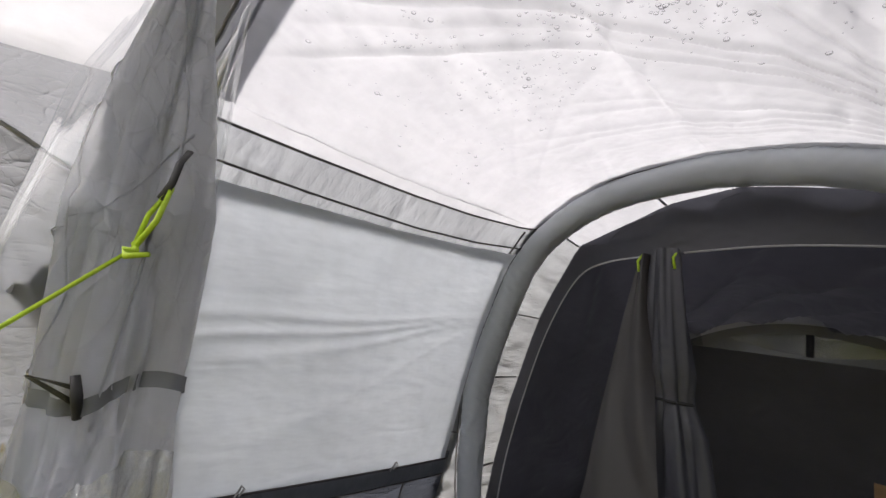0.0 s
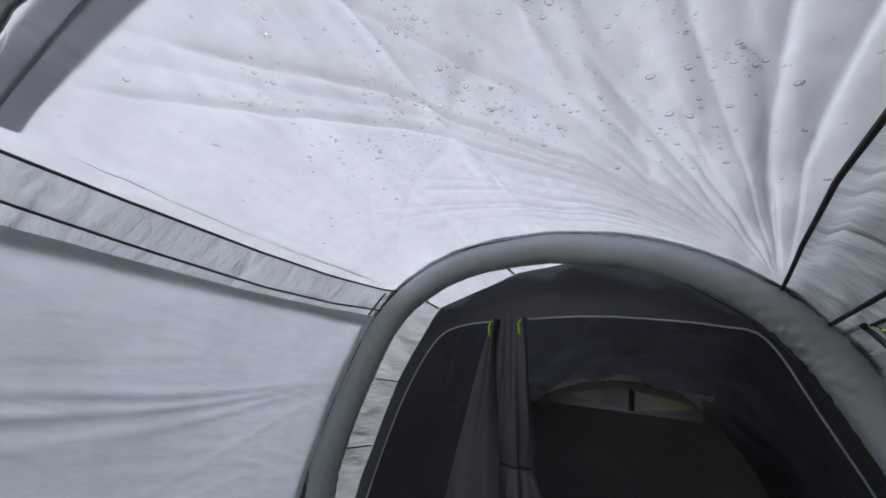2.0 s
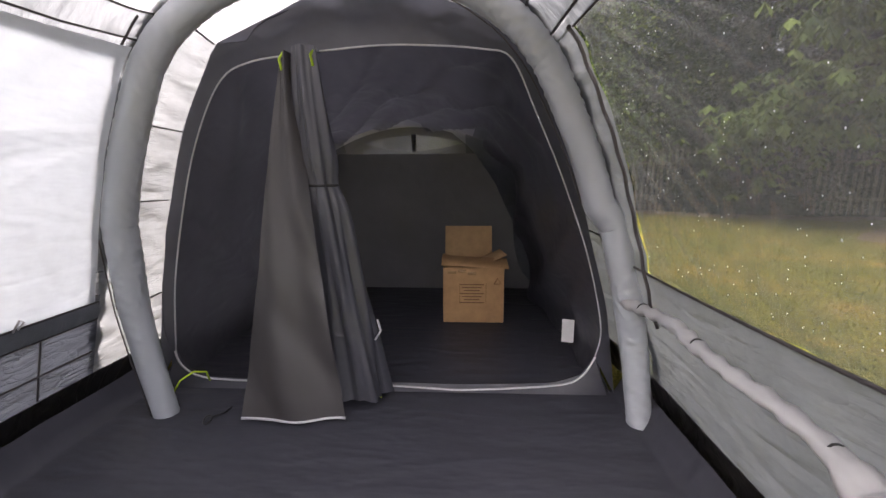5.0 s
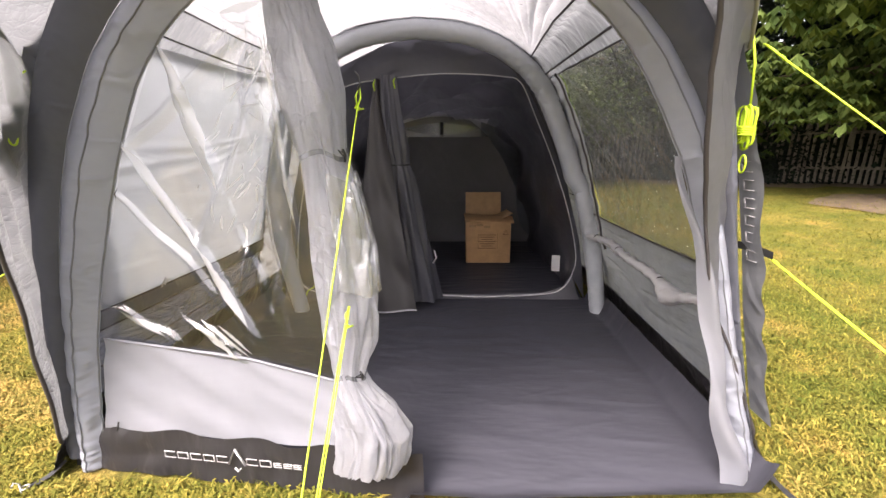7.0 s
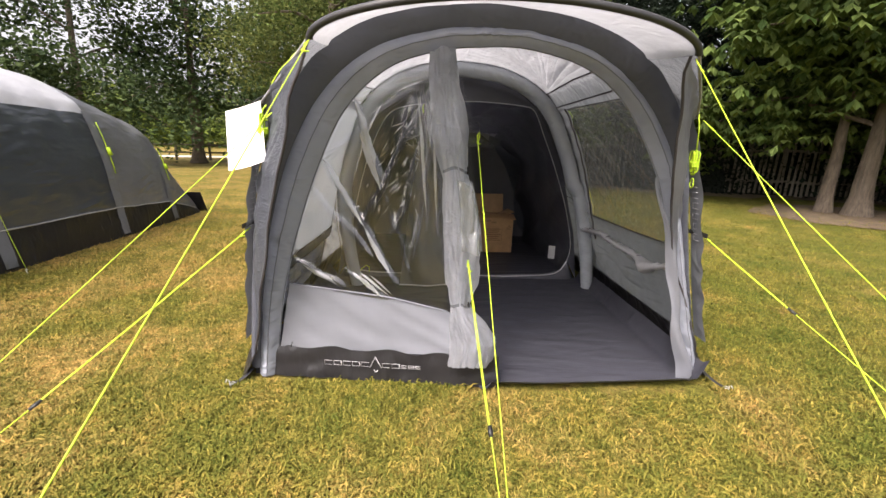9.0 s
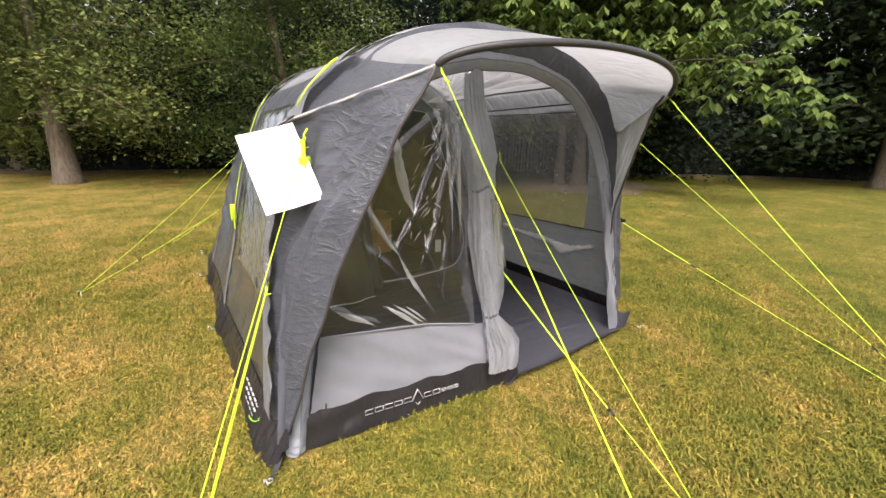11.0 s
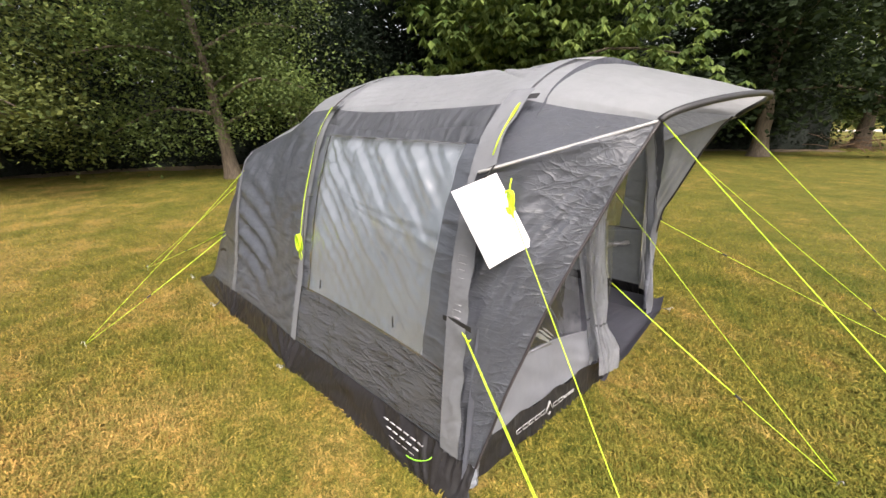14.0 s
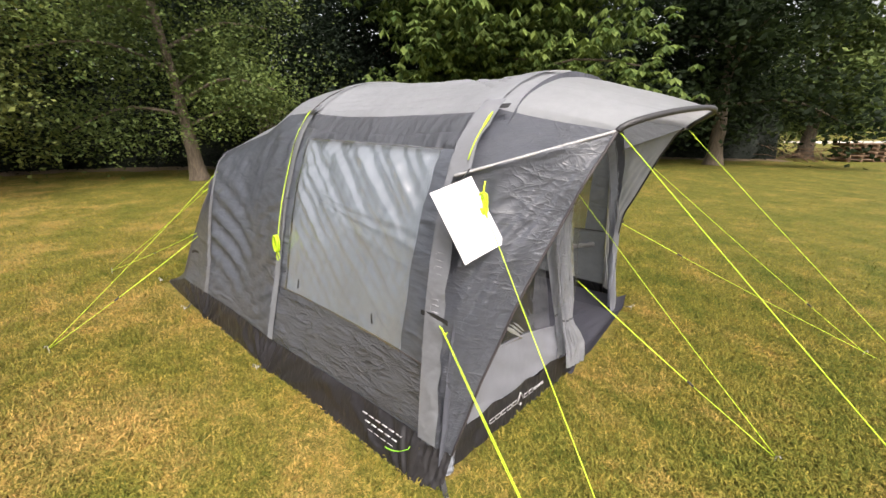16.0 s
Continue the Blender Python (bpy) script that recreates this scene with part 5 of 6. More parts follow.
for x, z in ((-0.98, 0.95), (-0.88, 1.26), (-0.69, 1.63), (-0.3, 1.8), (-0.04, 1.85), (0.33, 1.79), (0.61, 1.69), (-1.07, 0.5), (0.98, 0.81)):
    end = min((skew(p) for p in mb), key=lambda p: math.hypot(p.x - x, p.z - z))
    toward = Vector((x - end.x, 0, z - end.z)).normalized()
    part("hanging_tab", tube([(x, 1.745, z), end + toward * 0.05 + Vector((0, 0.03, 0))], 0.007, 6, True, 0.5), BLACKTAPE, inner, "short black elastic hanger")
part("care_label", grid(lambda u, v: Vector((0.985 + 0.065 * u, 2.16 - 0.02 * u, lerp(0.10, 0.24, v))), 3, 3), PAPER, inner, "white sewn care label")

# ---- guy lines, pegs ----
def peg_geo():
    return join(tube([(0, 0, -0.12), (0, 0, 0.035), (0.012, 0, 0.045), (0.02, 0, 0.03)], 0.0035, 6))


peg_first = None


def peg(x, y, az=0.0):
    global peg_first
    m = pose(x, y, 0.0, 14, 0, az)
    if peg_first is None:
        peg_first = thing("tent_peg", "bent steel tent peg pushed into the lawn", "tent peg", group="pegs round the tent")
        part("pin", peg_geo(), STEEL, peg_first)
        peg_first.matrix_basis = m
        return peg_first
    return copy_thing(peg_first, m)


def guy(top, foot, doubled=0.0, label="taut lime green guy line pegged to the lawn", with_peg=True, hang=None):
    """A cord from the tent to a peg; over the share doubled, from the top down, it runs back as a loop to a slider."""
    a, b = Vector(top), Vector(foot) + Vector((0, 0, 0.025))
    g = thing("guy_line", label, "guy line", foot, "guy lines of the grey tent")
    eye_top = a.copy()
    if hang:
        a = a + Vector(hang)
    sag = lambda t: a.lerp(b, t) - Vector((0, 0, 0.012 * math.sin(math.pi * t)))
    part("cord", tube([sag(k / 12) for k in range(13)], 0.0019, 6), LIME, g)
    k0 = 0.0 if hang else 0.062 / (b - a).length
    kp, kd = sag(k0), (b - a).normalized()
    ks = kd.cross(Vector((0.3, 0.2, 1))).normalized()
    part("noose", tube([kp, eye_top.lerp(kp, 0.5) - ks * (0.006 if hang else 0), eye_top, eye_top.lerp(kp, 0.5) + ks * 0.008, kp], 0.0024, 6), LIME, g)
    part("knot", tube([kp + ks * 0.006 - kd * 0.004, kp - ks * 0.005, kp + ks * 0.005 + kd * 0.005, kp - ks * 0.003 + kd * 0.008, kp - ks * 0.018 - kd * 0.004], [0.0028, 0.0038, 0.0038, 0.003, 0.0024], 6), LIME, g)
    if doubled:
        d = (b - a).normalized()
        s = d.cross(Vector((0, 0, 1))).normalized() * 0.006
        d0, d1 = (0.0, doubled) if doubled > 0 else (1 + doubled, 1.0)
        part("loop", tube([sag(lerp(d0, d1, k / 8)) + s * math.sin(math.pi * (0.15 + 0.7 * k / 8)) for k in range(9)], 0.0019, 6), LIME, g)
        p = sag(doubled if doubled > 0 else 1 + doubled)
        part("slider", tube([p - d * 0.02, p, p + d * 0.02], [0.007, 0.010, 0.007], 6, True, 0.6), PLASTIC, g, "small black slider")
    if with_peg:
        peg(foot[0], foot[1], math.degrees(math.atan2(b.y - a.y, b.x - a.x)))
    return g


guy((-0.755, -0.45, 1.585), (-1.12, -2.17, 0), 0.0)
guy((0.63, -0.45, 1.575), (0.61, -2.08, 0), -0.2)
guy((0.93, -0.10, 1.39), (1.60, -1.68, 0), -0.24)
guy((1.13, 0.06, 0.83), (1.54, -1.74, 0), 0.28, with_peg=False)
guy((-1.22, 0.05, 0.81), (-1.96, -1.45, 0), 0.55)
guy((-1.05, 0.0, 1.37), (-2.01, -1.48, 0), 0.0, with_peg=False)
guy((-0.092, -0.014, 1.315), (-0.075, -1.21, 0), 0.0, hang=(-0.006, -0.016, -0.056))
guy((-0.13, -0.13, 0.71), (-0.08, -1.2, 0), 0.62, with_peg=False)
guy((-0.79, 2.93, 1.20), (-2.19, 2.9, 0), 0.0)
guy((-1.08, 2.93, 0.62), (-2.18, 2.89, 0), 0.6, with_peg=False)
guy((-0.9, 3.0, 1.02), (-1.44, 4.48, 0), 0.0)
guy((-1.05, 3.02, 0.63), (-1.44, 4.47, 0), 0.45, with_peg=False)
guy((0.79, 2.93, 1.20), (2.19, 2.9, 0), 0.0)
guy((1.08, 2.93, 0.62), (2.18, 2.89, 0), 0.6, with_peg=False)
# strap and peg at the tent's feet
for x, y, dx, dy in ((-1.25, 0.0, -0.07, -0.09), (1.25, 0.0, 0.06, -0.12), (-1.28, 1.55, -0.06, -0.01), (1.28, 1.55, 0.06, 0), (-1.23, 2.9, -0.06, 0), (1.23, 2.9, 0.06, 0), (-1.14, 3.74, -0.05, 0.05), (1.14, 3.74, 0.05, 0.05)):
    s = thing("peg_strap", "black webbing strap pegged at the foot of the tent", "strap", (x, y, 0), "straps at the tent's foot")
    n = Vector((-dy, dx, 0)).normalized() * 0.012
    a, b = Vector((x, y, 0.05)), Vector((x + dx, y + dy, 0.012))
    part("webbing", grid(lambda u, v: a.lerp(b, u) + n * (2 * v - 1) + Vector((0, 0, -0.012 * math.sin(math.pi * u))), 6, 2), BLACKTAPE, s)
    part("ring", tube([b + Vector((0.012 * math.cos(t), 0.012 * math.sin(t), 0.004)) for t in np.linspace(0, 6.28, 13)], 0.003, 5), STEEL, s)
    peg(x + dx * 1.1, y + dy * 1.1, math.degrees(math.atan2(dy, dx)))


# guy lines still done up in hanks, hanging from the beams
def hank(top, n_top, drop, label):
    a = Vector(top)
    h = thing("cord_hank", label, "cord hank", top, "coiled guy lines")
    rng = random.Random(int(abs(a.x * 100 + a.y * 37)))
    out = Vector((math.copysign(0.03, a.x), -0.012, 0))
    part("cord", tube([a, a + out * 0.5 + Vector((0, 0, -drop * 0.4)), a + out * 0.7 + Vector((0, 0, -drop))], 0.0034, 6), LIME, h)
    base = a + out * 0.7 + Vector((0, 0, -drop))
    loops = []
    for k in range(6):
        o = Vector((rng.uniform(-0.012, 0.012), rng.uniform(-0.012, 0.012), rng.uniform(-0.01, 0.01)))
        L, w = rng.uniform(0.045, 0.06), rng.uniform(0.012, 0.022)
        loops += [base + o + Vector((0, w * math.sin(t) + 0.004 * math.sin(3 * t), -L + L * math.cos(t))) for t in np.linspace(0, 6.28, 17)]
    part("coil", tube(loops, 0.0038, 6), LIME, h, "coiled lime green cord")
    part("wrap", tube([base + Vector((0.02 * math.cos(t * 4), 0.02 * math.sin(t * 4), -0.05 - 0.004 * t)) for t in np.linspace(0, 6.28, 40)], 0.004, 6), LIME, h)
    part("tail_loop", tube([base + Vector((0.004, 0.014 * math.sin(t), -0.13 - 0.025 + 0.025 * math.cos(t))) for t in np.linspace(0, 6.28, 13)], 0.003, 6), LIME, h)
    return h


hank((0.975, 0.02, 1.45), 0, 0.2, "lime green guy line wound into a hank, hanging from the shoulder")
hank((-1.06, -0.05, 1.395), 0, 0.05, "lime green guy line wound into a hank beside the paper")
# second beam: the cord lies along the beam down to its hank
hb = thing("cord_hank", "lime green guy line lying along the beam above its hank", "cord hank", (-1.0, 1.5, 1.0), "coiled guy lines")
part("cord", tube([skew(shell(1.5, q, -1, 0.03, 0)) for q in np.linspace(0.79, 0.47, 24)], 0.0032, 6), LIME, hb)
eb = skew(shell(1.5, 0.47, -1, 0.045, 0))
part("coil", tube([eb + Vector((0.012 * math.cos(k), (0.016 + 0.003 * k) * math.sin(t), -0.05 + 0.055 * math.cos(t))) for k in range(6) for t in np.linspace(0, 6.28, 17)], 0.004, 6), LIME, hb, "coiled lime green cord")
part("tail_loop", tube([eb + Vector((0, 0.016 * math.sin(t), -0.135 + 0.03 * math.cos(t))) for t in np.linspace(0, 6.28, 13)], 0.004, 6), LIME, hb)
part("webbing", grid(lambda u, v: skew(shell(1.5 + lerp(-0.05, 0.05, u), 0.79 + lerp(-0.008, 0.008, v), -1, 0.02, 0)), 6, 2), BLACKTAPE, hb)
# short lime adjusters on the front shoulders
for sd in (-1, 1):
    ad = thing("lime_adjuster", "short lime green cord adjuster on the front shoulder", "cord", (sd * 0.95, 0.06, 1.55), "shoulder adjusters")
    part("cord", tube([skew(shell(0.03, q, sd, 0.03, 0)) for q in np.linspace(0.765, 0.68, 8)], [0.003, 0.006, 0.006, 0.003, 0.003, 0.003, 0.003, 0.003], 6), LIME, ad)

# ---- white paper in a sleeve, tied at the shoulder ----
paper = thing("paper_sheet", "white sheet of paper in a clear sleeve tied to the tent", "paper", (-1.12, -0.06, 1.25))
PC = [Vector(p) for p in ((-1.285, 0.045, 1.365), (-1.10, -0.01, 1.415), (-1.045, -0.145, 1.155), (-1.235, -0.09, 1.10))]


def sheet_paper(u, v):
    p = PC[0].lerp(PC[1], u).lerp(PC[3].lerp(PC[2], u), v)
    n = (PC[1] - PC[0]).cross(PC[3] - PC[0]).normalized()
    return p + n * 0.012 * math.sin(math.pi * u) * (0.4 + 0.6 * v)


fr_, ff_ = grid(sheet_paper, 10, 12)
nn_ = (PC[1] - PC[0]).cross(PC[3] - PC[0]).normalized() * 0.0015
bk_ = [v - nn_ for v in fr_]
part("paper", (fr_ + bk_, ff_ + [tuple(i + len(fr_) for i in f[::-1]) for f in ff_]), PAPER, paper)
part("tie", tube([PC[0].lerp(PC[1], 0.75), PC[0].lerp(PC[1], 0.9) + Vector((0.03, 0.01, 0.03)), Vector((-P.x - 0.05, P.y, P.z))], 0.003, 5), BLACKTAPE, paper)

# ---- cardboard box in the bedroom ----
box = thing("cardboard_box", "open brown cardboard box standing on the bedroom floor", "box", (0.48, 2.85, 0.02))
BX0, BX1, BY0, BY1, BZ = 0.275, 0.70, 2.68, 3.02, 0.40
th = 0.006
part("front_side", block((BX0 + BX1) / 2, BY0, BZ / 2 + 0.02, BX1 - BX0, th, BZ, 0.002), CARD, box)
part("rear_side", block((BX0 + BX1) / 2, BY1, BZ / 2 + 0.02, BX1 - BX0, th, BZ, 0.002), CARD, box)
part("end_side", block(BX0, (BY0 + BY1) / 2, BZ / 2 + 0.02, th, BY1 - BY0 - th, BZ, 0.002), CARD, box)
part("end_side", block(BX1, (BY0 + BY1) / 2, BZ / 2 + 0.02, th, BY1 - BY0 - th, BZ, 0.002), CARD, box)
part("base", block((BX0 + BX1) / 2, (BY0 + BY1) / 2, 0.024, BX1 - BX0 - th, BY1 - BY0 - th, 0.006, 0.002), CARD, box)
part("rear_flap", block((BX0 + BX1) / 2 - 0.03, BY1 + 0.035, BZ + 0.02 + 0.125, BX1 - BX0 - 0.06, th, 0.25, 0.002, pose(0, 0, 0, -13, 0, 0)), CARDIN, box, "raised flap")
part("front_flap", block((BX0 + BX1) / 2 + 0.01, BY0 + 0.085, BZ + 0.045, BX1 - BX0 + 0.05, 0.18, th, 0.002, pose(0, 0, 0, 12, 3, 0)), CARD, box, "half-closed flap")
part("end_flap", block(BX0 + 0.08, (BY0 + BY1) / 2 + 0.03, BZ + 0.035, 0.2, BY1 - BY0 - 0.1, th, 0.002, pose(0, 0, 0, 0, 14, 0)), CARDIN, box)
part("end_flap", block(BX1 - 0.06, (BY0 + BY1) / 2 + 0.06, BZ + 0.055, 0.17, BY1 - BY0 - 0.1, th, 0.002, pose(0, 0, 0, 0, -24, 8)), CARDIN, box)
part("tape", join(*[block(BX0 + 0.06 + 0.07 * k, BY0 - 0.0045, BZ - 0.012 + 0.01 * math.sin(k * 2), 0.06, 0.002, 0.02, 0.0008) for k in range(3)]), TAPE, box, "torn glossy parcel tape")
ink = [block(BX0 + 0.2, BY0 - 0.004, 0.3 - 0.022 * k, 0.17 - 0.03 * (k % 3), 0.001, 0.007, 0.0003) for k in range(7)]
ink += [block(BX0 + 0.115, BY0 - 0.004, 0.235, 0.003, 0.001, 0.15, 0.0003), block(BX0 + 0.3, BY0 - 0.004, 0.235, 0.003, 0.001, 0.15, 0.0003)]
ink += [tube([(BX1 - 0.07, BY0 - 0.004, 0.305), (BX1 - 0.045, BY0 - 0.004, 0.345), (BX1 - 0.02, BY0 - 0.004, 0.305), (BX1 - 0.07, BY0 - 0.004, 0.305)], 0.003, 4)]
part("printed_lines", join(*ink), INK, box, "faded printed lines")

# ---- the neighbouring tent ----
other = thing("neighbour_tent", "large grey inflatable tent with black walls, beside the small tent", "tent", (-5.6, 2, 0))
OY = [-1.2, 0.25, 1.72, 3.22, 4.32, 5.08]
OHW = [1.5, 1.58, 1.6, 1.6, 1.58, 1.54]
OH = [1.95, 2.06, 2.06, 1.98, 1.6, 0.42]
OPROF = [(1.0, 0), (0.985, 0.09), (0.968, 0.18), (0.945, 0.36), (0.905, 0.55), (0.855, 0.7), (0.77, 0.81), (0.6, 0.9), (0.35, 0.97), (0, 1)]


def oshell(y, q, sd, out=0.0):
    v = spline([(a, b, 0) for a, b in OPROF], q)
    hw, h = table(OY, OHW, y), table(OY, OH, y)
    w = 0.012 * rnd((y * 3, q * 9, sd), 1.2) + 0.007 * abs(rnd((y * 4 + q * 5, q * 26, sd), 1.2))
    return Vector((-5.68 + sd * (hw * v.x + w + out * (0.4 + 0.6 * (1 - q))), y, max(0, h * v.y + w + out * q)))


for i, (y0, y1) in enumerate(zip(OY[:-1], OY[1:])):
    for sd in (-1, 1):
        part("skirt", grid(lambda u, v: oshell(lerp(y0, y1, u), lerp(0, 0.222, v), sd, 0.01), 24, 5), SKIRT, other, "black skirt")
        m_ = WALLDARK if i < 3 else NEIGHGREY
        part("side_wall", grid(lambda u, v: oshell(lerp(y0, y1, u), lerp(0.222, 0.59, v), sd), 50, 50), m_, other, "black side wall" if i < 3 else "grey end wall")
        part("seam", tube([oshell(lerp(y0, y1, k / 12), 0.222, sd, 0.014) for k in range(13)], 0.009, 5), TRIMLIGHT, other)
    part("roof", grid(lambda u, v: (lambda s: oshell(lerp(y0, y1, u), 1 - abs(s) * 0.41, -1 if s < 0 else 1))(lerp(-1, 1, v)), 30, 60), OTHERROOF if i < 3 else NEIGHGREY, other, "pale roof cloth" if i < 3 else "grey sloping end")
for y in OY[1:-1]:
    for sd in (-1, 1):
        part("beam_sleeve", grid(lambda u, v: oshell(y + lerp(-0.06, 0.06, u), lerp(0.03, 0.6, v), sd, 0.02), 3, 24), SLEEVE, other, "grey beam sleeve")
    g = part("guy_cord", tube([oshell(y + 0.07, q, 1, 0.04) for q in np.linspace(0.55, 0.35, 8)], 0.006, 6), LIME, other, "lime cord along the beam")
    part("knot", tube([oshell(y + 0.07, 0.44, 1, 0.05), oshell(y + 0.07, 0.41, 1, 0.06)], [0.02, 0.025], 8), LIME, g)
for name, y in (("front_wall", -1.2), ("rear_wall", 5.08)):
    part(name, grid(lambda u, v: (lambda p: Vector((p.x, p.y, p.z * v)))(oshell(y, 1 - abs(lerp(-1, 1, u)), -1 if u < 0.5 else 1)), 24, 6), WALL if y < 0 else SKIRT, other)
part("skirt_tail", grid(lambda u, v: Vector((lerp(-4.09, -7.2, u), lerp(5.07, 5.24, v), lerp(0.34, 0.0, v) + 0.01 * rnd((u * 9, v, 2), 1))), 20, 4), SKIRT, other)
guy((-4.2, 1.74, 0.98), (-3.93, 1.7, 0), 0.0, "lime green guy line of the neighbouring tent")
guy((-4.13, 0.25, 0.9), (-3.3, 0.2, 0), 0.5, "lime green guy line of the neighbouring tent")

# small fittings on the groundsheet by the middle beam's foot
loop = thing("elastic_loop", "lime elastic loop at the foot of the middle beam", "cord")
part("cord", tube([(-0.93, 1.55, 0.07), (-0.9, 1.57, 0.13), (-0.865, 1.62, 0.15), (-0.845, 1.68, 0.12), (-0.85, 1.71, 0.06)], 0.0045, 6), LIME, loop)
hook = thing("beam_hook", "small black plastic hook on the groundsheet", "hook")
part("ring", tube([(-0.70 + 0.016 * math.cos(a), 1.44 + 0.02 * math.sin(a), 0.022 + 0.008 * math.sin(a)) for a in np.linspace(0, 6.28, 15)], 0.004, 6), PLASTIC, hook)
part("shank", tube([(-0.69, 1.46, 0.022), (-0.66, 1.5, 0.018), (-0.65, 1.54, 0.02)], 0.004, 6), PLASTIC, hook)

# ---- trees and hedge ----
def tree(name, label, x, y, h, r, base, crown, n_clumps, per, size, seed, material, lean=(0, 0), squash=0.7, low=None, spread=0.42, foliage=None):
    """A tapered trunk with limbs; leaf clumps sit round the limbs' ends and fill an uneven crown."""
    rng = np.random.default_rng(seed)
    t = thing(name, label, "tree", (x, y, 0), "trees round the lawn")
    top = Vector((x + lean[0], y + lean[1], h * 0.8))
    mid = Vector((x + lean[0] * 0.35, y + lean[1] * 0.35, h * 0.35))
    trunk = [spline([(x, y, -0.1), (x + lean[0] * 0.1, y + lean[1] * 0.1, h * 0.12), mid, top], k / 12) for k in range(13)]
    g = tube(trunk, [r * (1.5 if k == 0 else 1.18 if k == 1 else lerp(1.0, 0.18, (k - 1) / 11)) for k in range(13)], 14)
    part("trunk", ([v + Vector((rnd(v, 2.5), rnd(v, 2.5, 2), 0)) * r * 0.2 for v in g[0]], g[1]), BARK, t, "grey-brown bark trunk")
    centres, limbs = [], []
    nl = 11 if n_clumps > 100 else 8
    for k in range(nl):
        f = (k + 0.5) / nl
        s = spline(trunk, lerp(base / h / 0.8, 0.95, f))
        a = k * 2.4 + rng.uniform(-0.4, 0.4)
        L = crown * (1.0 - 0.45 * f) * rng.uniform(0.75, 1.1)
        e = s + Vector((math.cos(a) * L, math.sin(a) * L, L * rng.uniform(0.0, 0.45) + (0 if low is None else -0.25 * L * (f < 0.4))))
        m = s.lerp(e, 0.5) + Vector((0, 0, 0.14 * L))
        path = [spline([s, m, e], i / 7) for i in range(8)]
        limbs.append(tube(path, [lerp(r * 0.26, 0.015, i / 7) for i in range(8)], 7))
        for i in range(2, 8):
            c = path[i]
            for _ in range(3):
                centres.append(c + Vector(rng.normal(0, 0.35 * crown * 0.35, 3)))
    for g in limbs:
        part("limb", g, BARK, t)
    cz = lerp(base, h, 0.55)
    while len(centres) < n_clumps:
        d = rng.normal(0, 1, 3)
        d /= np.linalg.norm(d)
        rr = crown * rng.uniform(0.55, 1.02) * (1 + 0.25 * rnd(tuple(d * 2), 1.0, seed))
        c = Vector((x + lean[0] + d[0] * rr, y + lean[1] + d[1] * rr, cz + d[2] * (h - base) * 0.5 * (rr / crown)))
        if c.z > (low or base * 0.8):
            centres.append(c)
    part("crown", (foliage or leaves)([tuple(c) for c in centres], (spread, spread, spread * squash), per, size, rng), material, t, smooth=False)
    return t


def palmate(centres, spread, per, size, rng):
    """Drooping hand-shaped leaves: five to seven leaflets round each stalk."""
    c = np.repeat(np.asarray(centres, float), per, axis=0)
    c = c + rng.normal(0, 1, c.shape) * np.asarray(spread)
    m = 6
    n = len(c)
    az = rng.uniform(0, 6.283, n)[:, None] + np.linspace(-2.2, 2.2, m)[None, :]
    dr = rng.uniform(0.25, 1.1, (n, 1)) * np.ones((1, m))
    d = np.stack([np.cos(az) * np.cos(dr), np.sin(az) * np.cos(dr), -np.sin(dr)], -1).reshape(-1, 3)
    p = np.repeat(c, m, axis=0)
    L = (size * rng.uniform(0.7, 1.25, n * m))[:, None]
    s = np.cross(d, np.array([0, 0, 1.0]))
    s /= np.linalg.norm(s, axis=1)[:, None] + 1e-6
    up = np.cross(s, d)
    v = np.stack([p, p + d * L * 0.65 + s * L * 0.26 + up * L * 0.04, p + d * L - np.array([0, 0, 1]) * L * 0.12, p + d * L * 0.65 - s * L * 0.26 + up * L * 0.04], 1).reshape(-1, 3)
    return v.tolist(), np.arange(n * m * 4).reshape(-1, 4).tolist()


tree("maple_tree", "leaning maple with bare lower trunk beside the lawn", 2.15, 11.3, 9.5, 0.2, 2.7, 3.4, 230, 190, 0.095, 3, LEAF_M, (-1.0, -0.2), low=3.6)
tree("horse_chestnut", "broad horse chestnut with low hanging leaves and twin trunk", 9.0, 6.4, 10.0, 0.21, 3.0, 4.6, 400, 18, 0.235, 5, LEAF_B, (0.0, 0.0), low=2.6, spread=0.4, foliage=palmate)
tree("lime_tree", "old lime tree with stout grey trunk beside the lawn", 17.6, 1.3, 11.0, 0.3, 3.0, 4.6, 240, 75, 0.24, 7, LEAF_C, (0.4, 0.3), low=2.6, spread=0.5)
tree("maple_tree", "broad maple at the lawn's edge, leaves coloured as if sunlit", -3.4, 13.2, 10.0, 0.3, 2.6, 3.8, 150, 190, 0.11, 9, LEAF_Y, (-0.2, 0.3), low=3.1, spread=0.45)
tree("sycamore_tree", "tall sycamore behind the neighbouring tent", -11.3, 19.0, 13.0, 0.3, 4.5, 4.6, 120, 80, 0.22, 11, LEAF_A, (0.2, 0), low=4.2, spread=0.55)
tree("ash_tree", "thin ash tree behind the neighbouring tent", -14.6, 16.5, 13.0, 0.22, 4.0, 4.0, 95, 80, 0.2, 12, LEAF_A, (0.5, 0), low=4.0, spread=0.55)
tree("ash_tree", "slender ash with sky between its branches", -18.5, 13.0, 13.0, 0.22, 4.4, 4.2, 95, 80, 0.22, 13, LEAF_A, (-0.3, 0), low=4.0, spread=0.55)
tree("ash_tree", "slender ash beyond the lawn", -8.0, 20.5, 12.0, 0.2, 4.2, 3.8, 100, 80, 0.2, 14, LEAF_A, (0.3, 0), low=3.6, spread=0.5)
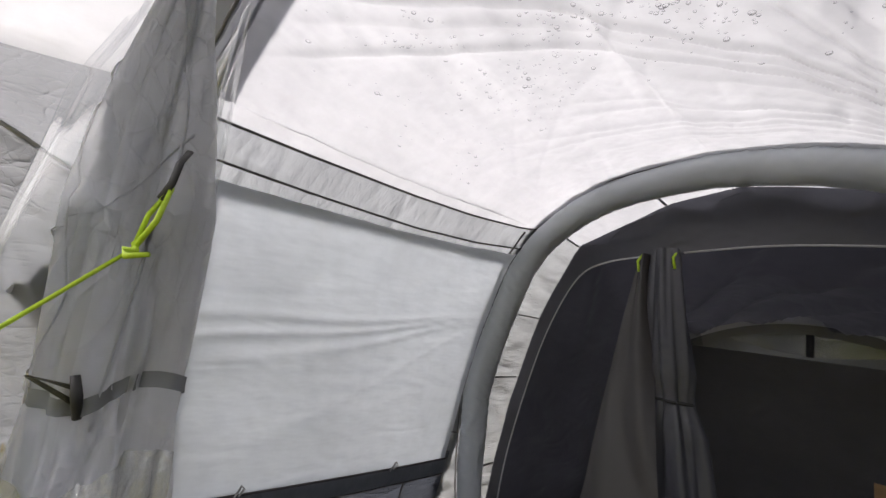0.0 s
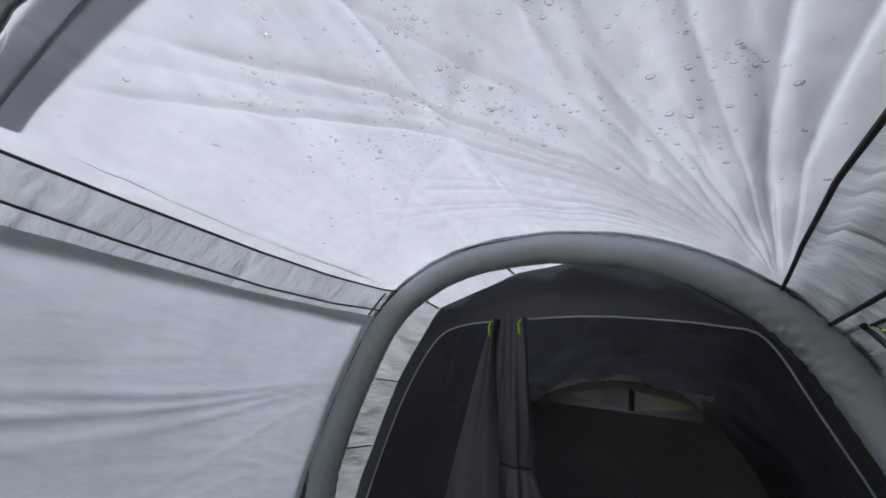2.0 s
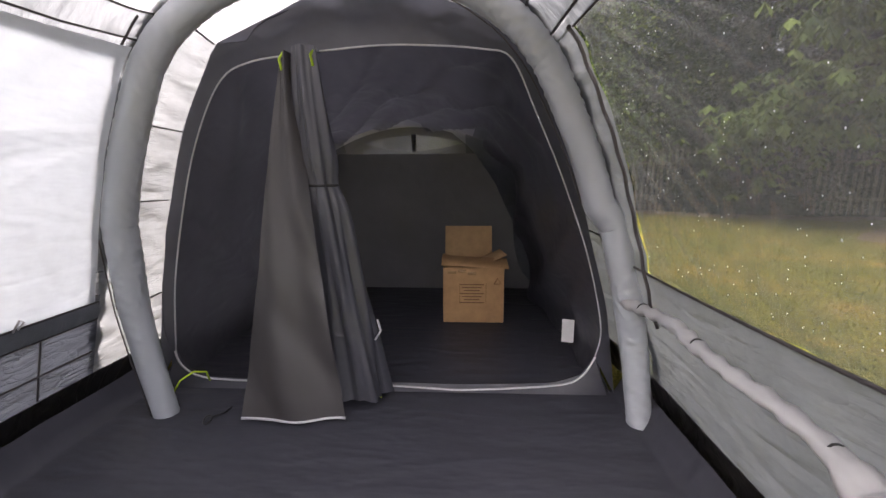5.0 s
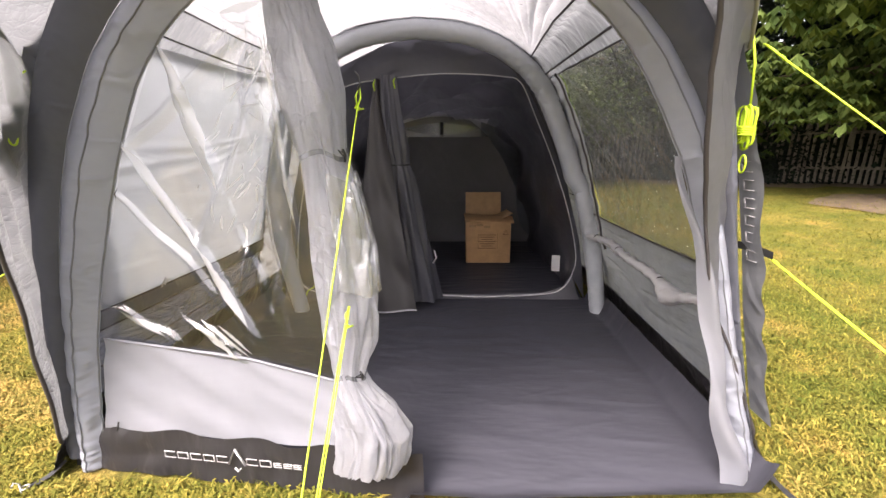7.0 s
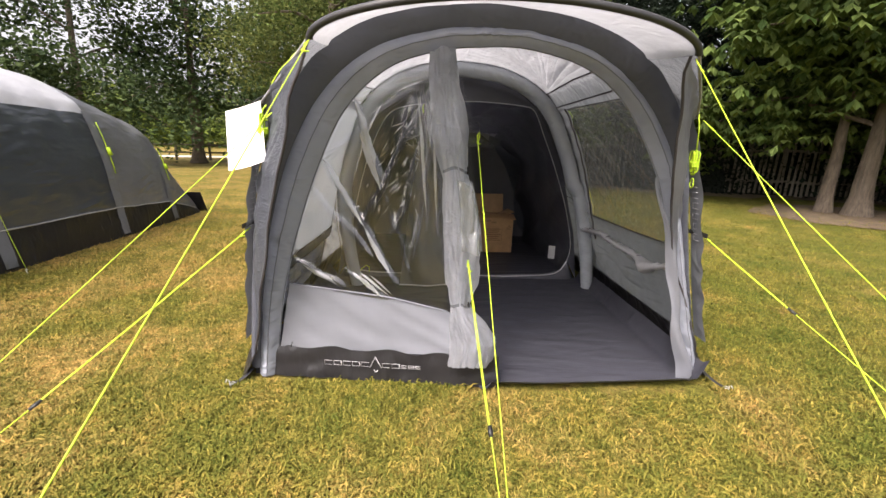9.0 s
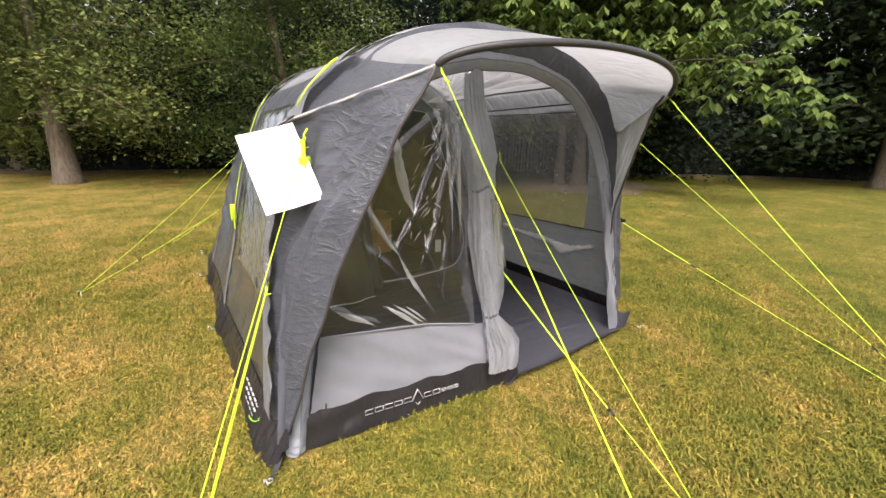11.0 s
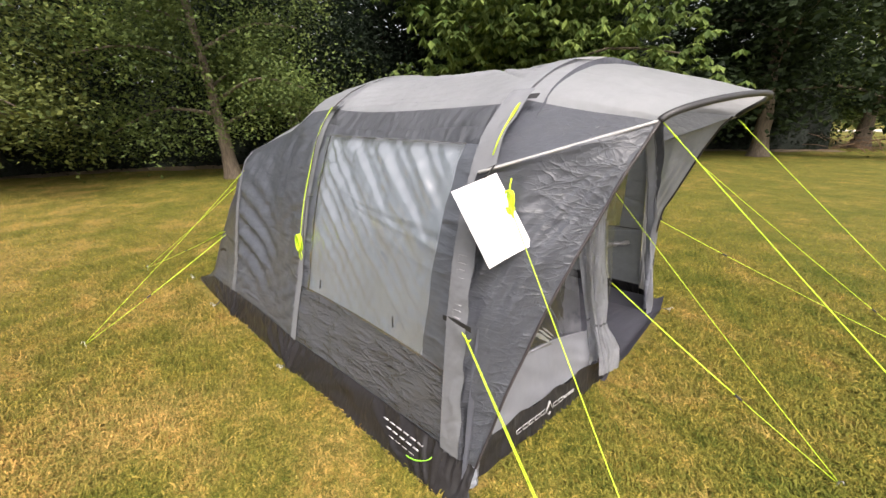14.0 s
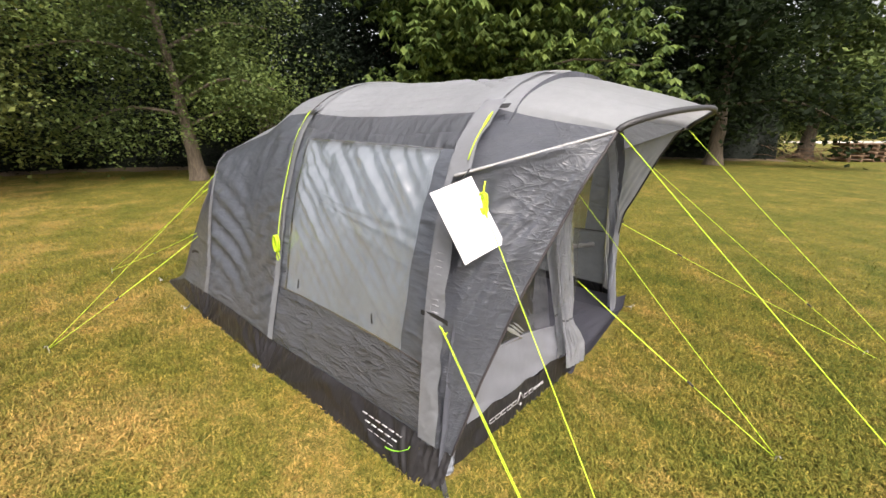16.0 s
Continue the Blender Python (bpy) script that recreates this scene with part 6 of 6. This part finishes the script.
# background woods take LEAF_D, so their shade sits in the colour
for k, (x, y, h, c) in enumerate(((0.5, 18.5, 12, 4.2), (5.5, 15.5, 12, 4.2), (9.5, 13.5, 12, 4.2), (14.0, 11.0, 12, 4.4), (18.5, 8.8, 12, 4.4), (23.5, 3.6, 12, 4.4), (13.5, 7.8, 10, 3.4))):
    tree("woodland_tree", "woodland tree behind the hedge, leaf colour darkened as shade", x, y, h, 0.25, 2.2, c, 210, 170, 0.17, 30 + k, LEAF_D, (0.2, 0.1), low=1.6, spread=0.65)
# the lighter chestnut colour paints sun on this maple
tree("maple_tree", "maple behind the lawn, leaf colour lightened as if sunlit", -5.2, 18.4, 10.0, 0.22, 2.6, 3.4, 150, 70, 0.22, 52, LEAF_B, (0.2, 0), low=2.0, spread=0.5)
tree("plane_tree", "forked plane tree with broad leaves beyond the shrubs", 24.6, -1.6, 11.0, 0.32, 3.2, 3.4, 170, 75, 0.26, 50, LEAF_M, (0.8, -0.4), low=3.4, spread=0.55)
tree("second_chestnut", "slim chestnut trunk beside the broad chestnut", 8.72, 6.9, 8.0, 0.15, 3.4, 2.6, 60, 14, 0.22, 51, LEAF_B, (0.05, 0.1), low=2.6, foliage=palmate)

# undergrowth: an uneven mass, shade put into its dark colour, with leaves standing off it
HEDGE = [(-6.8, 20.2), (-4.0, 17.2), (0.3, 16.6), (3.4, 14.6), (7.2, 10.9), (11.0, 10.3), (15.0, 8.2), (18.9, 5.3), (21.3, 1.0), (22.6, -0.6)]
hp = resample([(x, y, 0) for x, y in HEDGE], 80)


def hedge_point(u, v, off=0.0):
    k = u * (len(hp) - 1)
    i = min(int(k), len(hp) - 2)
    c = hp[i].lerp(hp[i + 1], k - i)
    d = (hp[i + 1] - hp[i]).normalized()
    back = Vector((-d.y, d.x, 0))
    h = 2.5 + 0.9 * rnd((u * 22, 0, 0), 1.0) + 0.5 * rnd((u * 70, 3, 0), 1.0)
    a = v * math.pi * 0.62
    return c + back * (1.2 - (1.2 + off) * math.cos(a) + 0.35 * rnd((u * 60, v * 4, 2), 1.0)) + Vector((0, 0, (h + off) * math.sin(a) - 0.05))


hedge = thing("hedge", "overgrown hedge of ivy and shrubs, shade put into its colour", "hedge", (0, 16, 0), kind="stuff")
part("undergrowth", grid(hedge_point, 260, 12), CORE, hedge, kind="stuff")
hrng = np.random.default_rng(77)
hc = [tuple(hedge_point(hrng.uniform(0, 1), hrng.uniform(0.02, 0.95), 0.12)) for _ in range(2600)]
part("foliage", leaves(hc, (0.28, 0.28, 0.25), 32, 0.11, hrng), SHADED_IVY, hedge, smooth=False, kind="stuff")

# paling fence behind the trees
fence = thing("paling_fence", "weathered wooden paling fence behind the shrubs", "fence", (9, 10, 0))
fp0, fp1 = Vector((4.6, 12.6, 0)), Vector((15.0, 8.0, 0))
fd = (fp1 - fp0).normalized()
ang = math.degrees(math.atan2(fd.y, fd.x))
for z in (0.45, 1.35):
    m_ = (fp0 + fp1) / 2
    part("rail", block(m_.x, m_.y, z, (fp1 - fp0).length, 0.03, 0.08, 0.004, pose(0, 0, 0, 0, 0, ang)), FENCE, fence)
pale_mesh = make("paling", block(0, 0, 0.9, 0.07, 0.02, 1.7, 0.006), FENCE, False)
npl = int((fp1 - fp0).length / 0.13)
for k in range(npl):
    o = new("paling", pale_mesh)
    o.parent = fence
    o.matrix_parent_inverse = Matrix.Translation(fence.location).inverted()
    q = fp0.lerp(fp1, (k + 0.5) / npl) + Vector((-fd.y, fd.x, 0)) * -0.03
    o.matrix_basis = pose(q.x, q.y, random.uniform(-0.05, 0.03), 0, random.uniform(-2, 2), ang)

# bare earth along the hedge foot and under the chestnut
def strip(u, v):
    k = u * (len(hp) - 1)
    i = min(int(k), len(hp) - 2)
    c = hp[i].lerp(hp[i + 1], k - i)
    d = (hp[i + 1] - hp[i]).normalized()
    w = lerp(-1.0 - 0.5 * rnd((u * 40, 0, 1), 1.0), 0.8, v)
    return Vector((c.x - d.y * w, c.y + d.x * w, 0.004 + 0.01 * (v > 0.2) + 0.012 * rnd((u * 90, v * 5, 2), 1.0) * (v > 0)))


solo("earth_strip", grid(strip, 200, 6), EARTH, "bare brown earth at the foot of the hedge", "ground", kind="structure")
solo("earth_patch", grid(lambda u, v: (lambda a, r: Vector((9.2 + r * v * math.cos(a), 6.3 + 0.8 * r * v * math.sin(a), 0.006 + 0.02 * (1 - v) + 0.008 * rnd((a * 3, v * 6, 1), 1))))(u * 2 * math.pi, 2.3 + 0.5 * rnd((math.cos(u * 6.283) * 2, math.sin(u * 6.283) * 2, 0), 1)), 60, 10), EARTH, "bare reddish earth under the chestnut", "ground", kind="structure")

# post-and-rail fence and pale track beyond the neighbouring tent
rail = thing("rail_fence", "low wooden post and rail fence beyond the trees", "fence", (-13, 21, 0))
r0, r1 = Vector((-24.0, 17.5, 0)), Vector((-6.0, 23.5, 0))
ra = math.degrees(math.atan2(r1.y - r0.y, r1.x - r0.x))
for k in range(13):
    q = r0.lerp(r1, k / 12)
    part("post", block(q.x, q.y, 0.45, 0.1, 0.1, 1.0, 0.01), FENCE, rail)
for z in (0.4, 0.8):
    m_ = (r0 + r1) / 2
    part("rail", block(m_.x, m_.y - 0.06, z, (r1 - r0).length, 0.04, 0.09, 0.006, pose(0, 0, 0, 0, 0, ra)), FENCE, rail)
solo("track", grid(lambda u, v: Vector((lerp(-40, 2, u), lerp(15.5, 29.5, u) + lerp(0, 2.6, v), 0.01)), 20, 2), GRAVEL, "pale gravel track beyond the fence", "track", kind="structure")
solo("far_track", grid(lambda u, v: Vector((lerp(45, 75, u), lerp(-3, -24, u) + lerp(0, 4, v), 0.01)), 20, 2), GRAVEL, "pale gravel track beyond the shrubs", "track", kind="structure")

# stacked pallets at the edge of the lawn
for k, (x, y) in enumerate(((24.2, -3.3), (25.3, -4.5))):
    pl = thing("pallet_stack", "low stack of weathered brown pallets at the lawn's edge", "pallets", (x, y, 0), "pallet stacks")
    for r in range(5):
        part("slat", block(x, y, 0.09 + 0.17 * r, 1.5, 0.9, 0.03, 0.005, pose(0, 0, 0, 0, 0, -48)), PALLET, pl)
        for s_ in (-0.6, 0, 0.6):
            part("batten", block(x + s_ * math.cos(radians(-48)), y + s_ * math.sin(radians(-48)), 0.025 + 0.17 * r + (0.0 if r == 0 else 0.005), 0.12, 0.9, 0.10, 0.005, pose(0, 0, 0, 0, 0, -48)), PALLET, pl)
brush = thing("brushwood_heap", "heap of dry brushwood beside the pallets", "brushwood", (22.6, -1.4, 0))
brng = random.Random(5)
for k in range(70):
    a = Vector((22.6 + brng.gauss(0, 0.7), -1.5 + brng.gauss(0, 0.7), brng.uniform(0.0, 0.5)))
    d = Vector((brng.gauss(0, 1), brng.gauss(0, 1), brng.gauss(0, 0.35))).normalized() * brng.uniform(0.5, 1.2)
    part("twig", tube([a, a + d * 0.5 + Vector((0, 0, 0.05)), a + d], [0.015, 0.012, 0.005], 5), PALLET, brush)

# far woods beyond the fields, past counting
frng = np.random.default_rng(8)
fc = [(lerp(-75, -10, t) + frng.normal(0, 3), lerp(28, 62, t) + frng.normal(0, 3), abs(frng.normal(2.2, 2.0))) for t in frng.uniform(0, 1, 800)]
fc2 = [(lerp(80, 95, t) + frng.normal(0, 3), lerp(10, -60, t) + frng.normal(0, 3), abs(frng.normal(5.0, 4.5))) for t in frng.uniform(0, 1, 800)]
# backdrop belt added to close sky gaps between the crowns, coloured as shaded
belt = resample([(-9, 29, 0), (2, 25, 0), (10, 21, 0), (18, 16, 0), (25, 10, 0), (29, 4, 0)], 60)
fb = [tuple(belt[frng.integers(60)] + Vector((frng.normal(0, 1.2), frng.normal(0, 1.2), abs(frng.uniform(0.5, 15))))) for _ in range(1700)]
solo("woodland_belt", leaves(fb, (0.9, 0.9, 0.7), 26, 0.5, frng), LEAF_D, "dense woodland backdrop behind the hedge, coloured dark for shade", "woods", kind="stuff", smooth=False)
# unseen trees behind the camera, added to darken reflections in the film
ring = [(lerp(-45, 80, t) + frng.normal(0, 3), -38 + frng.normal(0, 3), abs(frng.normal(2.6, 2.6))) for t in frng.uniform(0, 1, 1500)] + [(-48 + frng.normal(0, 3), lerp(-38, 25, t) + frng.normal(0, 3), abs(frng.normal(2.4, 2.2))) for t in frng.uniform(0, 1, 800)]
solo("far_woods", leaves(fc + fc2 + ring, (1.6, 1.6, 1.0), 22, 0.8, frng), FARGREEN, "bright green far trees beyond the fields, with an unseen added ring", "woods", kind="stuff", smooth=False)

# ---- grass blades over the nearer lawn ----
def blades(n, cx, cy, sx, sy, h, seed):
    """Blades lie tangled, thickest round the tent, and thin out evenly away from it."""
    rng = np.random.default_rng(seed)
    x, y = rng.normal(cx, sx, n), rng.normal(cy, sy, n)
    under = (np.abs(x) < 1.25 + np.where(x < 0, np.interp(y, [0.1, 0.45, 1.0, 1.4], [0.06, 0.045, 0.02, 0.0]), 0)) & (y > -0.05 - 0.12 * (x > -0.1)) & (y < 3.74)
    x, y = x[~under], y[~under]
    n = len(x)
    hh, ln = h * rng.uniform(0.3, 1.1, n), h * rng.uniform(0.5, 2.2, n)
    w = 0.003 * rng.uniform(0.6, 1.5, n)
    b = rng.uniform(0, 6.283, n)
    cb, sb = np.cos(b), np.sin(b)
    z = -0.014 + np.zeros(n)
    base = np.stack([x, y, z], 1)
    mid = base + np.stack([cb * ln * 0.5, sb * ln * 0.5, hh], 1)
    side = np.stack([-sb * w, cb * w, rng.uniform(-0.5, 0.5, n) * w], 1)
    tip = base + np.stack([cb * ln, sb * ln, hh * rng.uniform(0.5, 1.2, n)], 1)
    v = np.stack([base, mid + side, tip, mid - side], 1).reshape(-1, 3)
    return v.tolist(), np.arange(4 * n).reshape(-1, 4).tolist()


solo("grass", blades(480000, -0.9, 0.3, 2.2, 2.2, 0.03, 1), BLADES, "short mown grass blades, partly dry", "grass", kind="stuff", smooth=False)
solo("grass", blades(130000, -2.3, -0.2, 0.9, 1.1, 0.026, 3), BLADES, "short dry grass blades beside the tent", "grass", kind="stuff", smooth=False)
solo("grass", blades(140000, 0, 4, 5.5, 4.5, 0.045, 2), BLADES, "short mown grass further off", "grass", kind="stuff", smooth=False)
